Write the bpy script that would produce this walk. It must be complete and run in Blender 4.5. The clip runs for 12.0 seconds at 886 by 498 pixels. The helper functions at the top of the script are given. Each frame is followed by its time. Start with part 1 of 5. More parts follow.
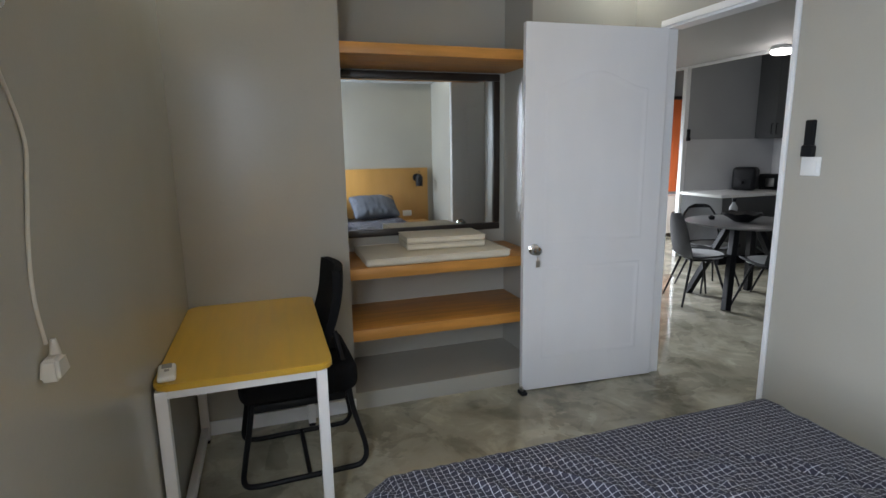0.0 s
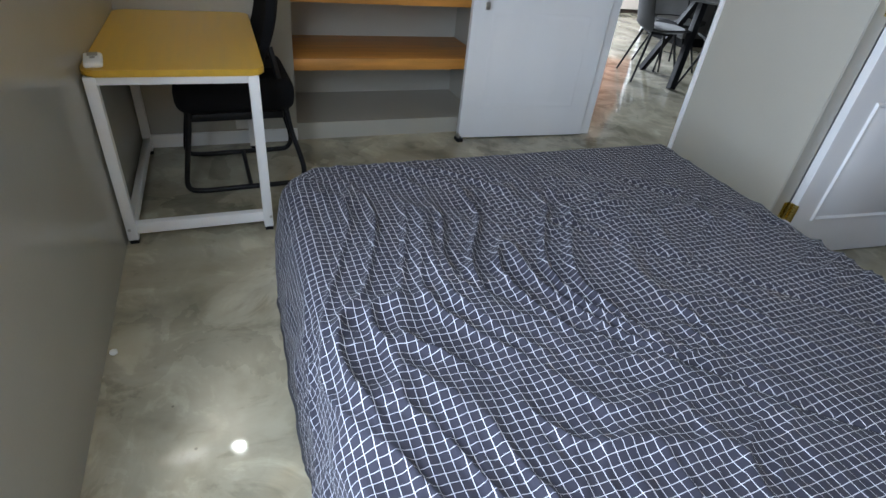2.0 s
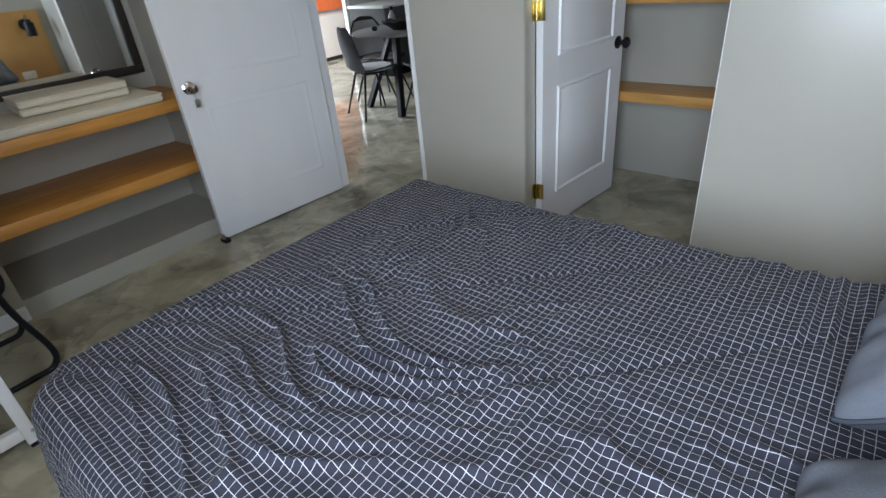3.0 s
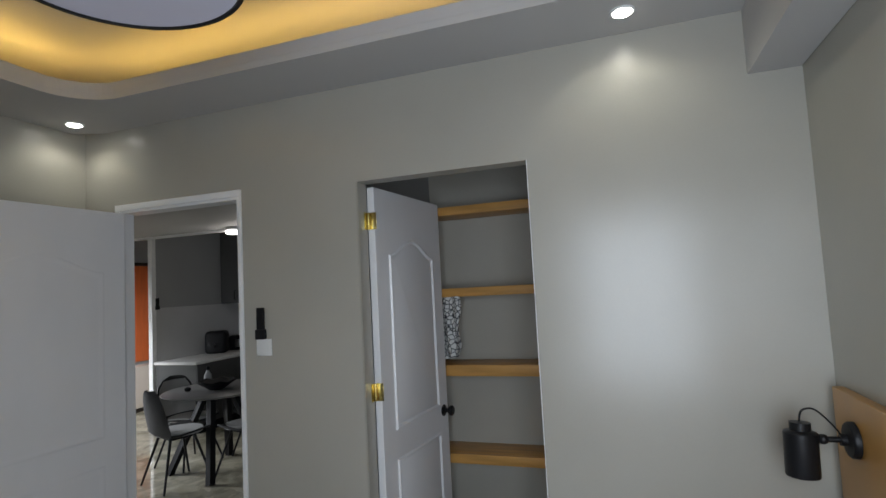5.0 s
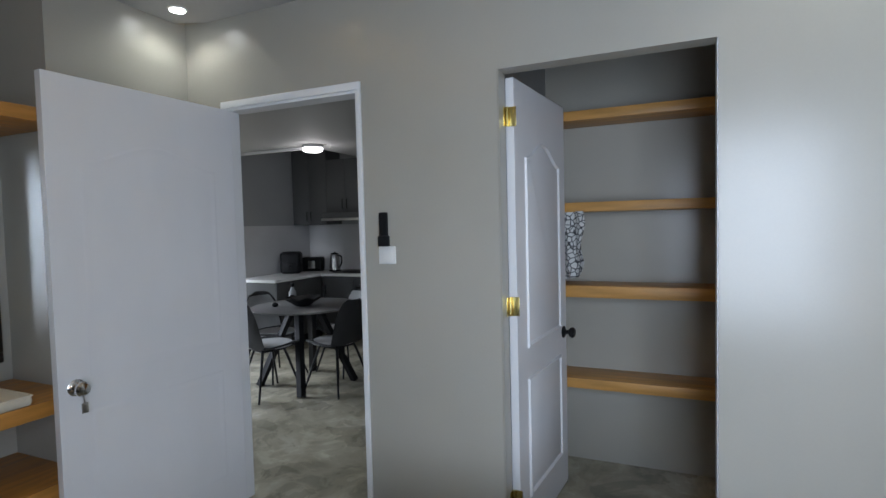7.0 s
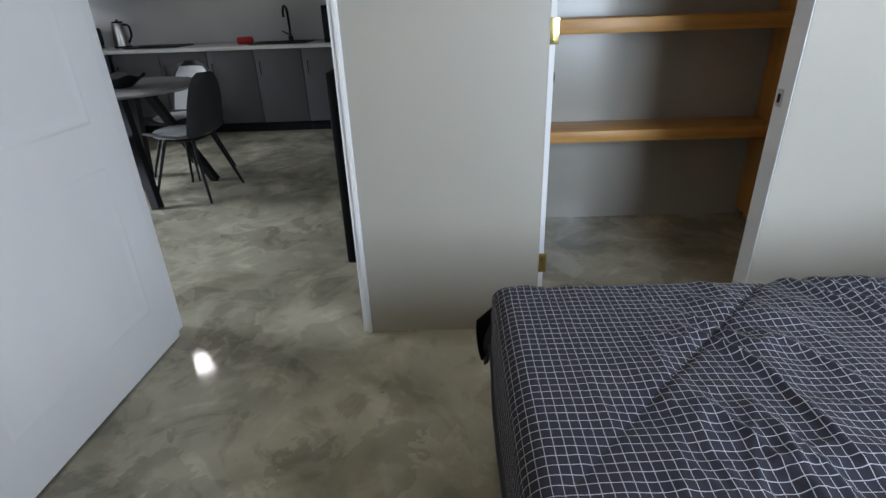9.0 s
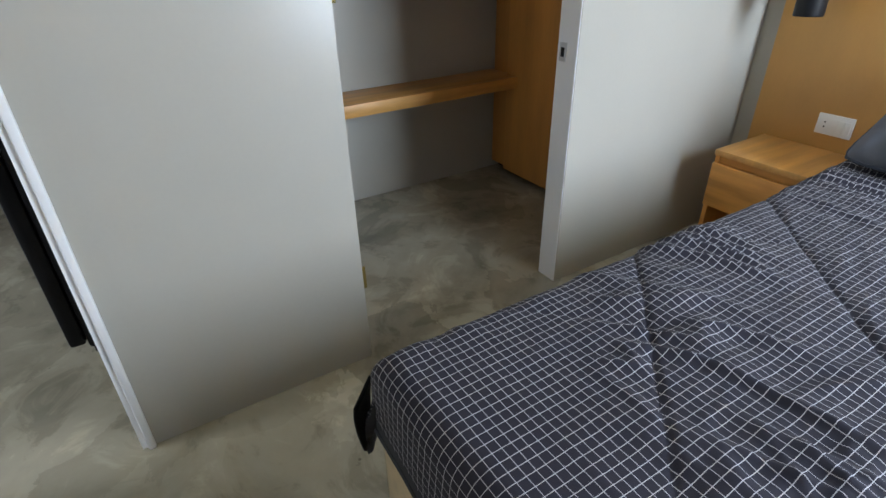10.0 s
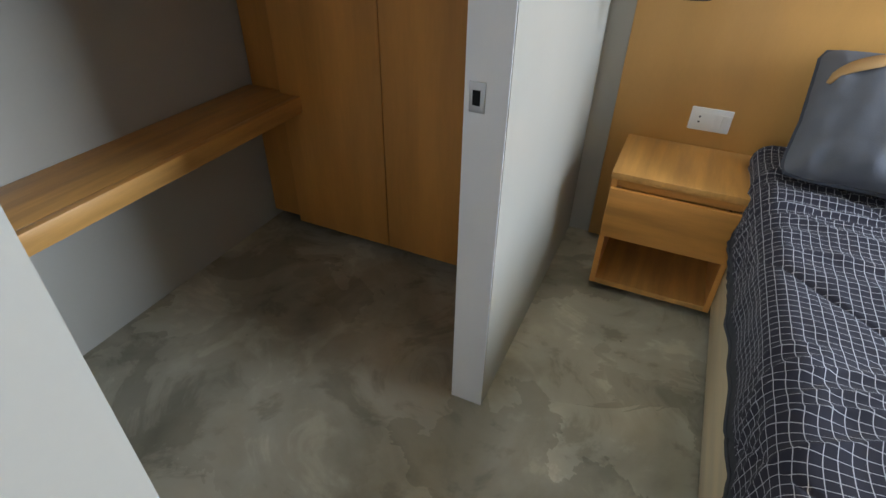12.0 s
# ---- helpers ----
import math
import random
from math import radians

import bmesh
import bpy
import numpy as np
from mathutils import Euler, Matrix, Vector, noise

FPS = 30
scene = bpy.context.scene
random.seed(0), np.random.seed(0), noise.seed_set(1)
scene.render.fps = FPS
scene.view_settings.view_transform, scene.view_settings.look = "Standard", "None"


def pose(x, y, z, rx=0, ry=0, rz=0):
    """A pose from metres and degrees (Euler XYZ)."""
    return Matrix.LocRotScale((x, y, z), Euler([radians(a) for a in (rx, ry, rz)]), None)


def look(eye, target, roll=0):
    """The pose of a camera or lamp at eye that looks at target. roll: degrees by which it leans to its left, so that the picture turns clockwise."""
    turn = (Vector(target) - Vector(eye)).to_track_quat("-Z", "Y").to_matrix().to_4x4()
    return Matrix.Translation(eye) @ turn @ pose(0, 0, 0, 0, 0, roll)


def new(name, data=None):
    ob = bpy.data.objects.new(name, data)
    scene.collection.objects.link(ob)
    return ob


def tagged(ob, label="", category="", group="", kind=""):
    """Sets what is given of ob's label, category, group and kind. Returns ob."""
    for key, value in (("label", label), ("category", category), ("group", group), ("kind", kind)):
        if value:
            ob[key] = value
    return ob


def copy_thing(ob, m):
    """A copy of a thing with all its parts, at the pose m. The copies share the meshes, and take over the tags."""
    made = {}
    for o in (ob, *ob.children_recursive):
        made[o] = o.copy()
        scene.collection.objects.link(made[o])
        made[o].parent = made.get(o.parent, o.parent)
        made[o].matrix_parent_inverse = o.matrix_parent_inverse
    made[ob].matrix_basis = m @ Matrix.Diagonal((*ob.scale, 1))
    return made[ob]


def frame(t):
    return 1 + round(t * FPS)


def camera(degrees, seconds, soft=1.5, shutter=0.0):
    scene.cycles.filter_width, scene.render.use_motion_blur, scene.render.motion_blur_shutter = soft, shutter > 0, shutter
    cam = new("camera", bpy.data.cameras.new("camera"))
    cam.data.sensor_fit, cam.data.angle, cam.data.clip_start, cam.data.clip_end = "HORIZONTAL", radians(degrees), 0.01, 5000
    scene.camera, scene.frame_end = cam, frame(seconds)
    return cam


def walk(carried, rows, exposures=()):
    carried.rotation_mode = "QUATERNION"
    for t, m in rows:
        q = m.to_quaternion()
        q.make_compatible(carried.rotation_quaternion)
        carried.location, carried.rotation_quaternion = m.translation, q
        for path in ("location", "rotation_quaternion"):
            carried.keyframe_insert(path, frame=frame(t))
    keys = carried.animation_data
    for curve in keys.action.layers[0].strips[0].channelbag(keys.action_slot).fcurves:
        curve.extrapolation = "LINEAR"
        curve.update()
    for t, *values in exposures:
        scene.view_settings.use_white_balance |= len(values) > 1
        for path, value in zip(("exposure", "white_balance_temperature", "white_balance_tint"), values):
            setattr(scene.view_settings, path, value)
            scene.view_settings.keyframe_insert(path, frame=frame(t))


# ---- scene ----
cam = camera(80.2, 12.0)
PATH = [
    (0, (-2.256, -2.921, 1.44), (-1.64, -1.055, 1.069), -0.9),
    (0.5, (-2.25, -2.953, 1.426), (-1.844, -1.097, 0.802), 3.5),
    (1, (-2.213, -3.019, 1.385), (-1.838, -1.296, 0.44), 7.2),
    (1.5, (-2.17, -3.109, 1.331), (-1.718, -1.499, 0.233), 8.9),
    (2, (-2.203, -3.141, 1.303), (-1.525, -1.635, 0.175), 6.7),
    (2.5, (-2.15, -3.125, 1.318), (-1.092, -1.825, 0.227), -0.3),
    (3, (-2.129, -3.079, 1.378), (-0.831, -1.919, 0.394), -5.5),
    (3.2, (-2.107, -3.045, 1.378), (-0.707, -1.945, 0.466), -7.3),
    (4.8, (-2.227, -2.938, 1.614), (-0.342, -2.268, 1.609), -3.9),
    (5, (-2.217, -2.942, 1.597), (-0.328, -2.302, 1.741), -3.0),
    (5.5, (-2.227, -2.932, 1.63), (-0.327, -2.455, 2.033), -2.6),
    (6, (-2.217, -2.869, 1.655), (-0.315, -2.409, 2.067), -2.5),
    (6.5, (-2.177, -2.649, 1.558), (-0.29, -2.018, 1.754), -1.3),
    (7, (-2.126, -2.441, 1.478), (-0.297, -1.637, 1.386), -1.4),
    (7.2, (-2.1, -2.352, 1.461), (-0.294, -1.513, 1.268), -1.7),
    (9, (-1.8, -1.454, 1.225), (0.004, -1.41, 0.363), -2.1),
    (9.5, (-1.59, -1.383, 1.224), (0.08, -1.806, 0.208), -0.5),
    (10, (-1.28, -1.281, 1.201), (0.192, -2.18, 0.189), -1.2),
    (10.5, (-0.999, -1.284, 1.16), (0.225, -2.494, 0.142), -0.5),
    (11, (-0.733, -1.381, 1.153), (0.251, -2.676, -0.011), -0.8),
    (11.5, (-0.467, -1.521, 1.134), (0.288, -2.895, -0.108), 1.5),
    (12, (-0.281, -1.664, 1.219), (0.381, -3.153, 0.059), 1.3),
]
EXPOSURES = [(0, 0.75, 6550, 15), (0.5, 0.72, 6200, 14), (1.0, 1.00, 6030, 19), (1.5, 0.82, 5980, 16), (2.0, 0.84, 6200, 13), (2.5, 0.74, 6180, 13), (3.0, 0.74, 6400, 13), (4.8, 0.0, 6850, 15), (5.5, -0.40, 6600, 14), (6.0, -0.43, 6350, 15), (6.5, 0.12, 6300, 15), (7.0, 0.38, 6250, 15), (9.0, 1.00, 6350, 14), (9.5, 1.35, 6350, 13), (10.5, 1.12, 6430, 15), (11.0, 1.45, 6400, 14), (11.5, 1.72, 6550, 13), (12, 1.33, 6420, 14)]
walk(cam, [(t, look(eye, target, roll)) for t, eye, target, roll in PATH], EXPOSURES)

# ---------------- world and lights ----------------
world = bpy.data.worlds.new("world")
scene.world = world
world.use_nodes = True
wn = world.node_tree.nodes
sky = wn.new("ShaderNodeTexSky")
sky.sky_type, sky.sun_disc, sky.sun_elevation, sky.sun_rotation = "NISHITA", False, radians(50), radians(200)
world.node_tree.links.new(sky.outputs[0], wn["Background"].inputs[0])
wn["Background"].inputs[1].default_value = 0.12


def lamp(name, kind, m, energy, color, size=0.1, size_y=0.0, spot=0.0, blend=0.5):
    data = bpy.data.lights.new(name, kind)
    data.energy, data.color = energy, color
    if kind == "AREA":
        data.shape, data.size, data.size_y = ("RECTANGLE", size, size_y) if size_y else ("DISK", size, size)
    elif kind == "SPOT":
        data.spot_size, data.spot_blend, data.shadow_soft_size = radians(spot), blend, size
    elif kind == "SUN":
        data.angle = size
    else:
        data.shadow_soft_size = size
    ob = new(name, data)
    ob.matrix_world = m
    return ob


DAY = (0.72, 0.86, 1.0)
COVE = (1.0, 0.65, 0.15)
sun = lamp("sun", "SUN", look((0, 0, 10), (3, 6, 0)), 1.0, (1, 0.96, 0.9), radians(10))
# daylight in the openings of the bedroom window and of the living room window
lamp("window_daylight", "AREA", look((-2.74, -3.045, 1.375), (0, -2.70, 0.65)), 54, DAY, 0.95, 1.52)
lamp("living_daylight", "AREA", look((1.15, 4.17, 1.3), (1.25, 2.1, 0.0)), 42, (0.82, 0.91, 1.0), 1.5, 1.5).data.spread = radians(75)
# added fill lamp, no known window: lifts the orange blind and far floor
lamp("living_side_fill", "AREA", look((0.10, 2.95, 1.5), (3.3, 3.9, 0.3)), 36, (0.85, 0.93, 1.0), 0.9, 1.1).data.spread = radians(58)
# recessed downlights in the soffit
DOWN = [(-0.19, -0.17), (-0.19, -3.01), (-2.49, -0.25)]
for dx, dy in DOWN:
    lamp("downlight_glow", "SPOT", look((dx, dy, 2.575), (dx, dy, 0)), 4.8, (0.95, 1.0, 0.9), 0.035, spot=150, blend=0.6)
# warm strip light lying in the ceiling cove
for a, b, sx, sy in (((-0.22, -1.90, 2.64), (-0.30, -1.90, 2.9), 0.03, 2.9), ((-1.35, -0.32, 2.64), (-1.35, -0.40, 2.9), 2.0, 0.03),
                     ((-2.48, -1.90, 2.64), (-2.40, -1.90, 2.9), 0.03, 2.9)):
    lamp("cove_strip", "AREA", Matrix.Translation(a) @ pose(0, 0, 0, 180, 0, 0), 5.2, COVE, sx, sy)
lamp("kitchen_lamp_glow", "POINT", pose(2.84, 1.34, 2.26), 2.6, (1, 0.98, 0.94), 0.08)


# ---------------- materials ----------------
def mat(name, base, rough=0.5, metal=0.0, var=0.12, scale=3.0, fine=60.0, bump=0.1, stretch=(1, 1, 1), second=None, spec=0.5, coat=0.0):
    """Base colour varied at two scales, with roughness variation and fine relief."""
    m = bpy.data.materials.new(name)
    m.use_nodes = True
    nt = m.node_tree
    n, l = nt.nodes, nt.links
    b = n["Principled BSDF"]
    b.inputs["Metallic"].default_value = metal
    b.inputs["Specular IOR Level"].default_value = spec
    b.inputs["Coat Weight"].default_value = coat
    tc = n.new("ShaderNodeTexCoord")
    mp = n.new("ShaderNodeMapping")
    mp.inputs["Scale"].default_value = stretch
    l.new(tc.outputs["Object"], mp.inputs[0])
    big, small = n.new("ShaderNodeTexNoise"), n.new("ShaderNodeTexNoise")
    for t, s, d in ((big, scale, 6), (small, fine, 3)):
        t.inputs["Scale"].default_value, t.inputs["Detail"].default_value = s, d
        l.new(mp.outputs[0], t.inputs["Vector"])
    ramp = n.new("ShaderNodeMix")
    ramp.data_type = "RGBA"
    lo = second or tuple(c * (1 - var) for c in base)
    hi = tuple(min(1, c * (1 + var)) for c in base)
    ramp.inputs[6].default_value, ramp.inputs[7].default_value = (*lo, 1), (*hi, 1)
    mx = n.new("ShaderNodeMath")
    mx.operation = "MULTIPLY_ADD"
    l.new(small.outputs[0], mx.inputs[0])
    mx.inputs[1].default_value = 0.35
    sub = n.new("ShaderNodeMapRange")
    sub.inputs[1].default_value, sub.inputs[2].default_value = 0.3, 0.7
    sub.inputs[3].default_value, sub.inputs[4].default_value = -0.17, 0.83
    l.new(big.outputs[0], sub.inputs[0])
    l.new(sub.outputs[0], mx.inputs[2])
    mx.use_clamp = True
    l.new(mx.outputs[0], ramp.inputs[0])
    l.new(ramp.outputs[2], b.inputs["Base Color"])
    rr = n.new("ShaderNodeMapRange")
    rr.inputs[3].default_value, rr.inputs[4].default_value = max(0.02, rough * 0.8), min(1, rough * 1.2)
    l.new(big.outputs[0], rr.inputs[0])
    l.new(rr.outputs[0], b.inputs["Roughness"])
    bp = n.new("ShaderNodeBump")
    bp.inputs["Strength"].default_value, bp.inputs["Distance"].default_value = bump, 0.002
    l.new(small.outputs[0], bp.inputs["Height"])
    l.new(bp.outputs[0], b.inputs["Normal"])
    return m


def glow(name, color, strength):
    m = bpy.data.materials.new(name)
    m.use_nodes = True
    b = m.node_tree.nodes["Principled BSDF"]
    b.inputs["Base Color"].default_value = (*color, 1)
    b.inputs["Emission Color"].default_value, b.inputs["Emission Strength"].default_value = (*color, 1), strength
    return m


M_WALL = mat("sage_wall_paint", (0.405, 0.388, 0.338), 0.25, var=0.05, scale=1.3, fine=90, bump=0.08, spec=0.45)
M_CEIL = mat("ceiling_paint", (0.52, 0.51, 0.50), 0.7, var=0.03, scale=1.0, fine=80, bump=0.05)
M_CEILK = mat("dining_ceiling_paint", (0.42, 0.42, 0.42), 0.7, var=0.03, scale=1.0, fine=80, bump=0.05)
M_WHITE = mat("white_enamel_paint", (0.80, 0.80, 0.80), 0.32, var=0.03, scale=2, fine=120, bump=0.06)
M_DOOR = mat("white_moulded_door", (0.78, 0.78, 0.79), 0.38, var=0.02, scale=2, fine=140, bump=0.05, stretch=(2.5, 2.5, 1))
M_OAK = mat("oiled_oak", (0.56, 0.29, 0.08), 0.42, var=0.22, scale=2.2, fine=30, bump=0.15, stretch=(12, 1.2, 12))
M_OAKV = mat("oak_veneer_upright", (0.58, 0.260, 0.058), 0.40, var=0.26, scale=1.6, fine=30, bump=0.1, stretch=(3.2, 3.2, 0.35))
M_HEAD = mat("golden_headboard_veneer", (0.513, 0.270, 0.074), 0.38, var=0.10, scale=2.0, fine=50, bump=0.06, stretch=(2.5, 2.5, 0.8))
M_OAKX = mat("oak_shelf", (0.54, 0.245, 0.052), 0.45, var=0.22, scale=2.2, fine=30, bump=0.15, stretch=(1.2, 12, 12))
M_TABLE = mat("varnished_yellow_wood", (0.62, 0.37, 0.042), 0.33, var=0.06, scale=3, fine=40, bump=0.05, stretch=(10, 1, 10))
M_BLACK = mat("black_fabric", (0.007, 0.007, 0.008), 0.9, var=0.3, scale=8, fine=260, bump=0.5, spec=0.15)
M_BLACKM = mat("black_metal", (0.009, 0.009, 0.010), 0.42, var=0.2, scale=8, fine=120, bump=0.1, spec=0.25)
M_BLACKP = mat("black_plastic", (0.011, 0.011, 0.012), 0.5, var=0.2, scale=8, fine=160, bump=0.2, spec=0.15)
M_CHROME = mat("chrome", (0.75, 0.75, 0.76), 0.12, metal=1.0, var=0.05, scale=6, fine=80, bump=0.03)
M_BRASS = mat("brass", (0.74, 0.60, 0.23), 0.25, metal=1.0, var=0.12, scale=12, fine=90, bump=0.05)
M_STEEL = mat("brushed_steel", (0.55, 0.54, 0.52), 0.3, metal=1.0, var=0.1, scale=12, fine=90, bump=0.05)
M_CREAM = mat("cream_cotton", (0.66, 0.60, 0.48), 0.9, var=0.06, scale=6, fine=300, bump=0.4)
M_CORD = mat("aged_cream_plastic", (0.52, 0.49, 0.42), 0.5, var=0.06, scale=8, fine=120, bump=0.05)
M_CHARCOAL = mat("charcoal_cotton", (0.05, 0.052, 0.058), 0.9, var=0.15, scale=6, fine=260, bump=0.3, spec=0.2)
M_PLASTIC = mat("white_plastic", (0.76, 0.76, 0.74), 0.35, var=0.03, scale=6, fine=80, bump=0.03)
M_PILLOW = mat("slate_blue_cotton", (0.108, 0.116, 0.137), 0.85, var=0.15, scale=7, fine=280, bump=0.4)
M_TAN = mat("tan_lining", (0.42, 0.25, 0.10), 0.8, var=0.12, scale=9, fine=200, bump=0.3)
M_PALE = mat("pale_wood", (0.62, 0.50, 0.31), 0.5, var=0.12, scale=2.5, fine=30, bump=0.12, stretch=(10, 1, 10))
M_GREYCAB = mat("grey_cabinet_laminate", (0.085, 0.087, 0.088), 0.5, var=0.06, scale=2, fine=80, bump=0.05)
M_KWALL = mat("kitchen_wall_paint", (0.33, 0.335, 0.335), 0.5, var=0.05, scale=1.4, fine=80, bump=0.06)
M_SPLASH = mat("backsplash_tile", (0.55, 0.55, 0.55), 0.3, var=0.05, scale=2, fine=60, bump=0.04)
M_STONE = mat("white_worktop", (0.78, 0.78, 0.77), 0.25, var=0.05, scale=5, fine=90, bump=0.03)
M_CHAIR = mat("grey_chair_fabric", (0.034, 0.034, 0.034), 0.85, var=0.15, scale=7, fine=280, bump=0.4)
M_SEAT = mat("pale_seat_fabric", (0.42, 0.42, 0.41), 0.85, var=0.1, scale=7, fine=280, bump=0.4)
M_TOP = mat("stone_table_top", (0.16, 0.158, 0.155), 0.35, var=0.15, scale=6, fine=60, bump=0.05)
M_ORANGE = mat("orange_blind", (0.62, 0.13, 0.03), 0.7, var=0.12, scale=3, fine=120, bump=0.2, stretch=(8, 8, 1))
M_BEIGE = mat("beige_panel", (0.52, 0.46, 0.40), 0.6, var=0.06, scale=2, fine=60, bump=0.05)
M_RED = mat("red_plastic", (0.55, 0.03, 0.03), 0.4, var=0.1, scale=8, fine=90, bump=0.05)
M_GREYP = mat("grey_plastic", (0.30, 0.30, 0.31), 0.4, var=0.08, scale=8, fine=120, bump=0.1)
M_BLADE = mat("dark_brown_blade", (0.025, 0.018, 0.013), 0.4, var=0.25, scale=5, fine=60, bump=0.1)
M_WHITEFAB = mat("white_curtain", (0.80, 0.80, 0.80), 0.9, var=0.03, scale=6, fine=260, bump=0.3)
M_DIFF = glow("lamp_diffuser", (0.45, 0.46, 0.55), 0.16)
M_LED = glow("led_disc", (0.95, 1.0, 0.93), 14.0)
M_LAMP = glow("kitchen_lamp_diffuser", (1.0, 0.98, 0.95), 5.0)
M_MIRROR = mat("mirror_silver", (0.86, 0.88, 0.87), 0.015, metal=1.0, var=0.0, scale=1, fine=10, bump=0.0)
M_FRAME = mat("dark_brown_frame", (0.022, 0.015, 0.011), 0.4, var=0.2, scale=6, fine=60, bump=0.1)


def floor_material():
    """Polished grey skim-coat cement with cloudy trowel sweeps, pale marks and dark pits."""
    m = bpy.data.materials.new("polished_cement")
    m.use_nodes = True
    n, l = m.node_tree.nodes, m.node_tree.links
    b = n["Principled BSDF"]
    tc = n.new("ShaderNodeTexCoord")

    def tex(scale, detail, dist, rough=0.6):
        t = n.new("ShaderNodeTexNoise")
        t.inputs["Scale"].default_value, t.inputs["Detail"].default_value = scale, detail
        t.inputs["Distortion"].default_value, t.inputs["Roughness"].default_value = dist, rough
        l.new(tc.outputs["Object"], t.inputs["Vector"])
        return t

    def ramp(src, stops):
        r = n.new("ShaderNodeValToRGB")
        while len(r.color_ramp.elements) < len(stops):
            r.color_ramp.elements.new(0.5)
        for e, (p, c) in zip(r.color_ramp.elements, stops):
            e.position, e.color = p, (*c, 1)
        l.new(src, r.inputs[0])
        return r

    def mix(kind, f, a, c):
        x = n.new("ShaderNodeMix")
        x.data_type, x.blend_type = "RGBA", kind
        if isinstance(f, float):
            x.inputs[0].default_value = f
        else:
            l.new(f, x.inputs[0])
        l.new(a, x.inputs[6])
        l.new(c, x.inputs[7])
        return x.outputs[2]

    cloud = ramp(tex(2.3, 9, 0.55, 0.55).outputs[0], [(0.30, (0.225, 0.206, 0.152)), (0.44, (0.325, 0.300, 0.226)), (0.50, (0.372, 0.344, 0.262)), (0.60, (0.400, 0.370, 0.284)), (0.70, (0.485, 0.452, 0.355))])
    sweep = ramp(tex(3.4, 7, 0.9, 0.62).outputs[0], [(0.41, (0.70, 0.70, 0.69)), (0.47, (0.95, 0.95, 0.95)), (0.57, (1, 1, 1)), (0.63, (1.24, 1.24, 1.23))])
    base = mix("MULTIPLY", 0.9, cloud.outputs[0], sweep.outputs[0])
    # overlapping trowel strokes: torn patches, each fading from its edge
    warp = n.new("ShaderNodeVectorMath")
    warp.operation = "MULTIPLY_ADD"
    l.new(tex(2.6, 7, 0.6, 0.58).outputs["Color"], warp.inputs[0])
    warp.inputs[1].default_value = (0.75, 0.75, 0.0)
    l.new(tc.outputs["Object"], warp.inputs[2])
    stroke = n.new("ShaderNodeTexVoronoi")
    stroke.inputs["Scale"].default_value = 3.0
    l.new(warp.outputs[0], stroke.inputs["Vector"])
    tone = n.new("ShaderNodeSeparateColor")
    l.new(stroke.outputs["Color"], tone.inputs[0])
    base = mix("MULTIPLY", 1.0, base, ramp(tone.outputs[0], [(0.0, (0.77, 0.77, 0.76)), (0.30, (0.95, 0.95, 0.94)), (1.0, (1.09, 1.09, 1.085))]).outputs[0])
    base = mix("MULTIPLY", 0.8, base, ramp(stroke.outputs["Distance"], [(0.05, (0.97, 0.97, 0.97)), (0.42, (1.0, 1.0, 1.0)), (0.75, (1.10, 1.10, 1.10))]).outputs[0])
    vor = n.new("ShaderNodeTexVoronoi")
    vor.inputs["Scale"].default_value = 5.5
    l.new(tc.outputs["Object"], vor.inputs["Vector"])
    pit = ramp(vor.outputs["Distance"], [(0.018, (0.25, 0.24, 0.22)), (0.030, (1, 1, 1))])
    base = mix("MULTIPLY", 0.6, base, pit.outputs[0])
    l.new(base, b.inputs["Base Color"])
    rg = n.new("ShaderNodeMapRange")
    rg.inputs[3].default_value, rg.inputs[4].default_value = 0.02, 0.10
    l.new(tex(4, 4, 1.0).outputs[0], rg.inputs[0])
    l.new(rg.outputs[0], b.inputs["Roughness"])
    bp = n.new("ShaderNodeBump")
    bp.inputs["Strength"].default_value, bp.inputs["Distance"].default_value = 0.07, 0.002
    l.new(tex(14, 5, 1.0).outputs[0], bp.inputs["Height"])
    l.new(bp.outputs[0], b.inputs["Normal"])
    return m


M_FLOOR = floor_material()


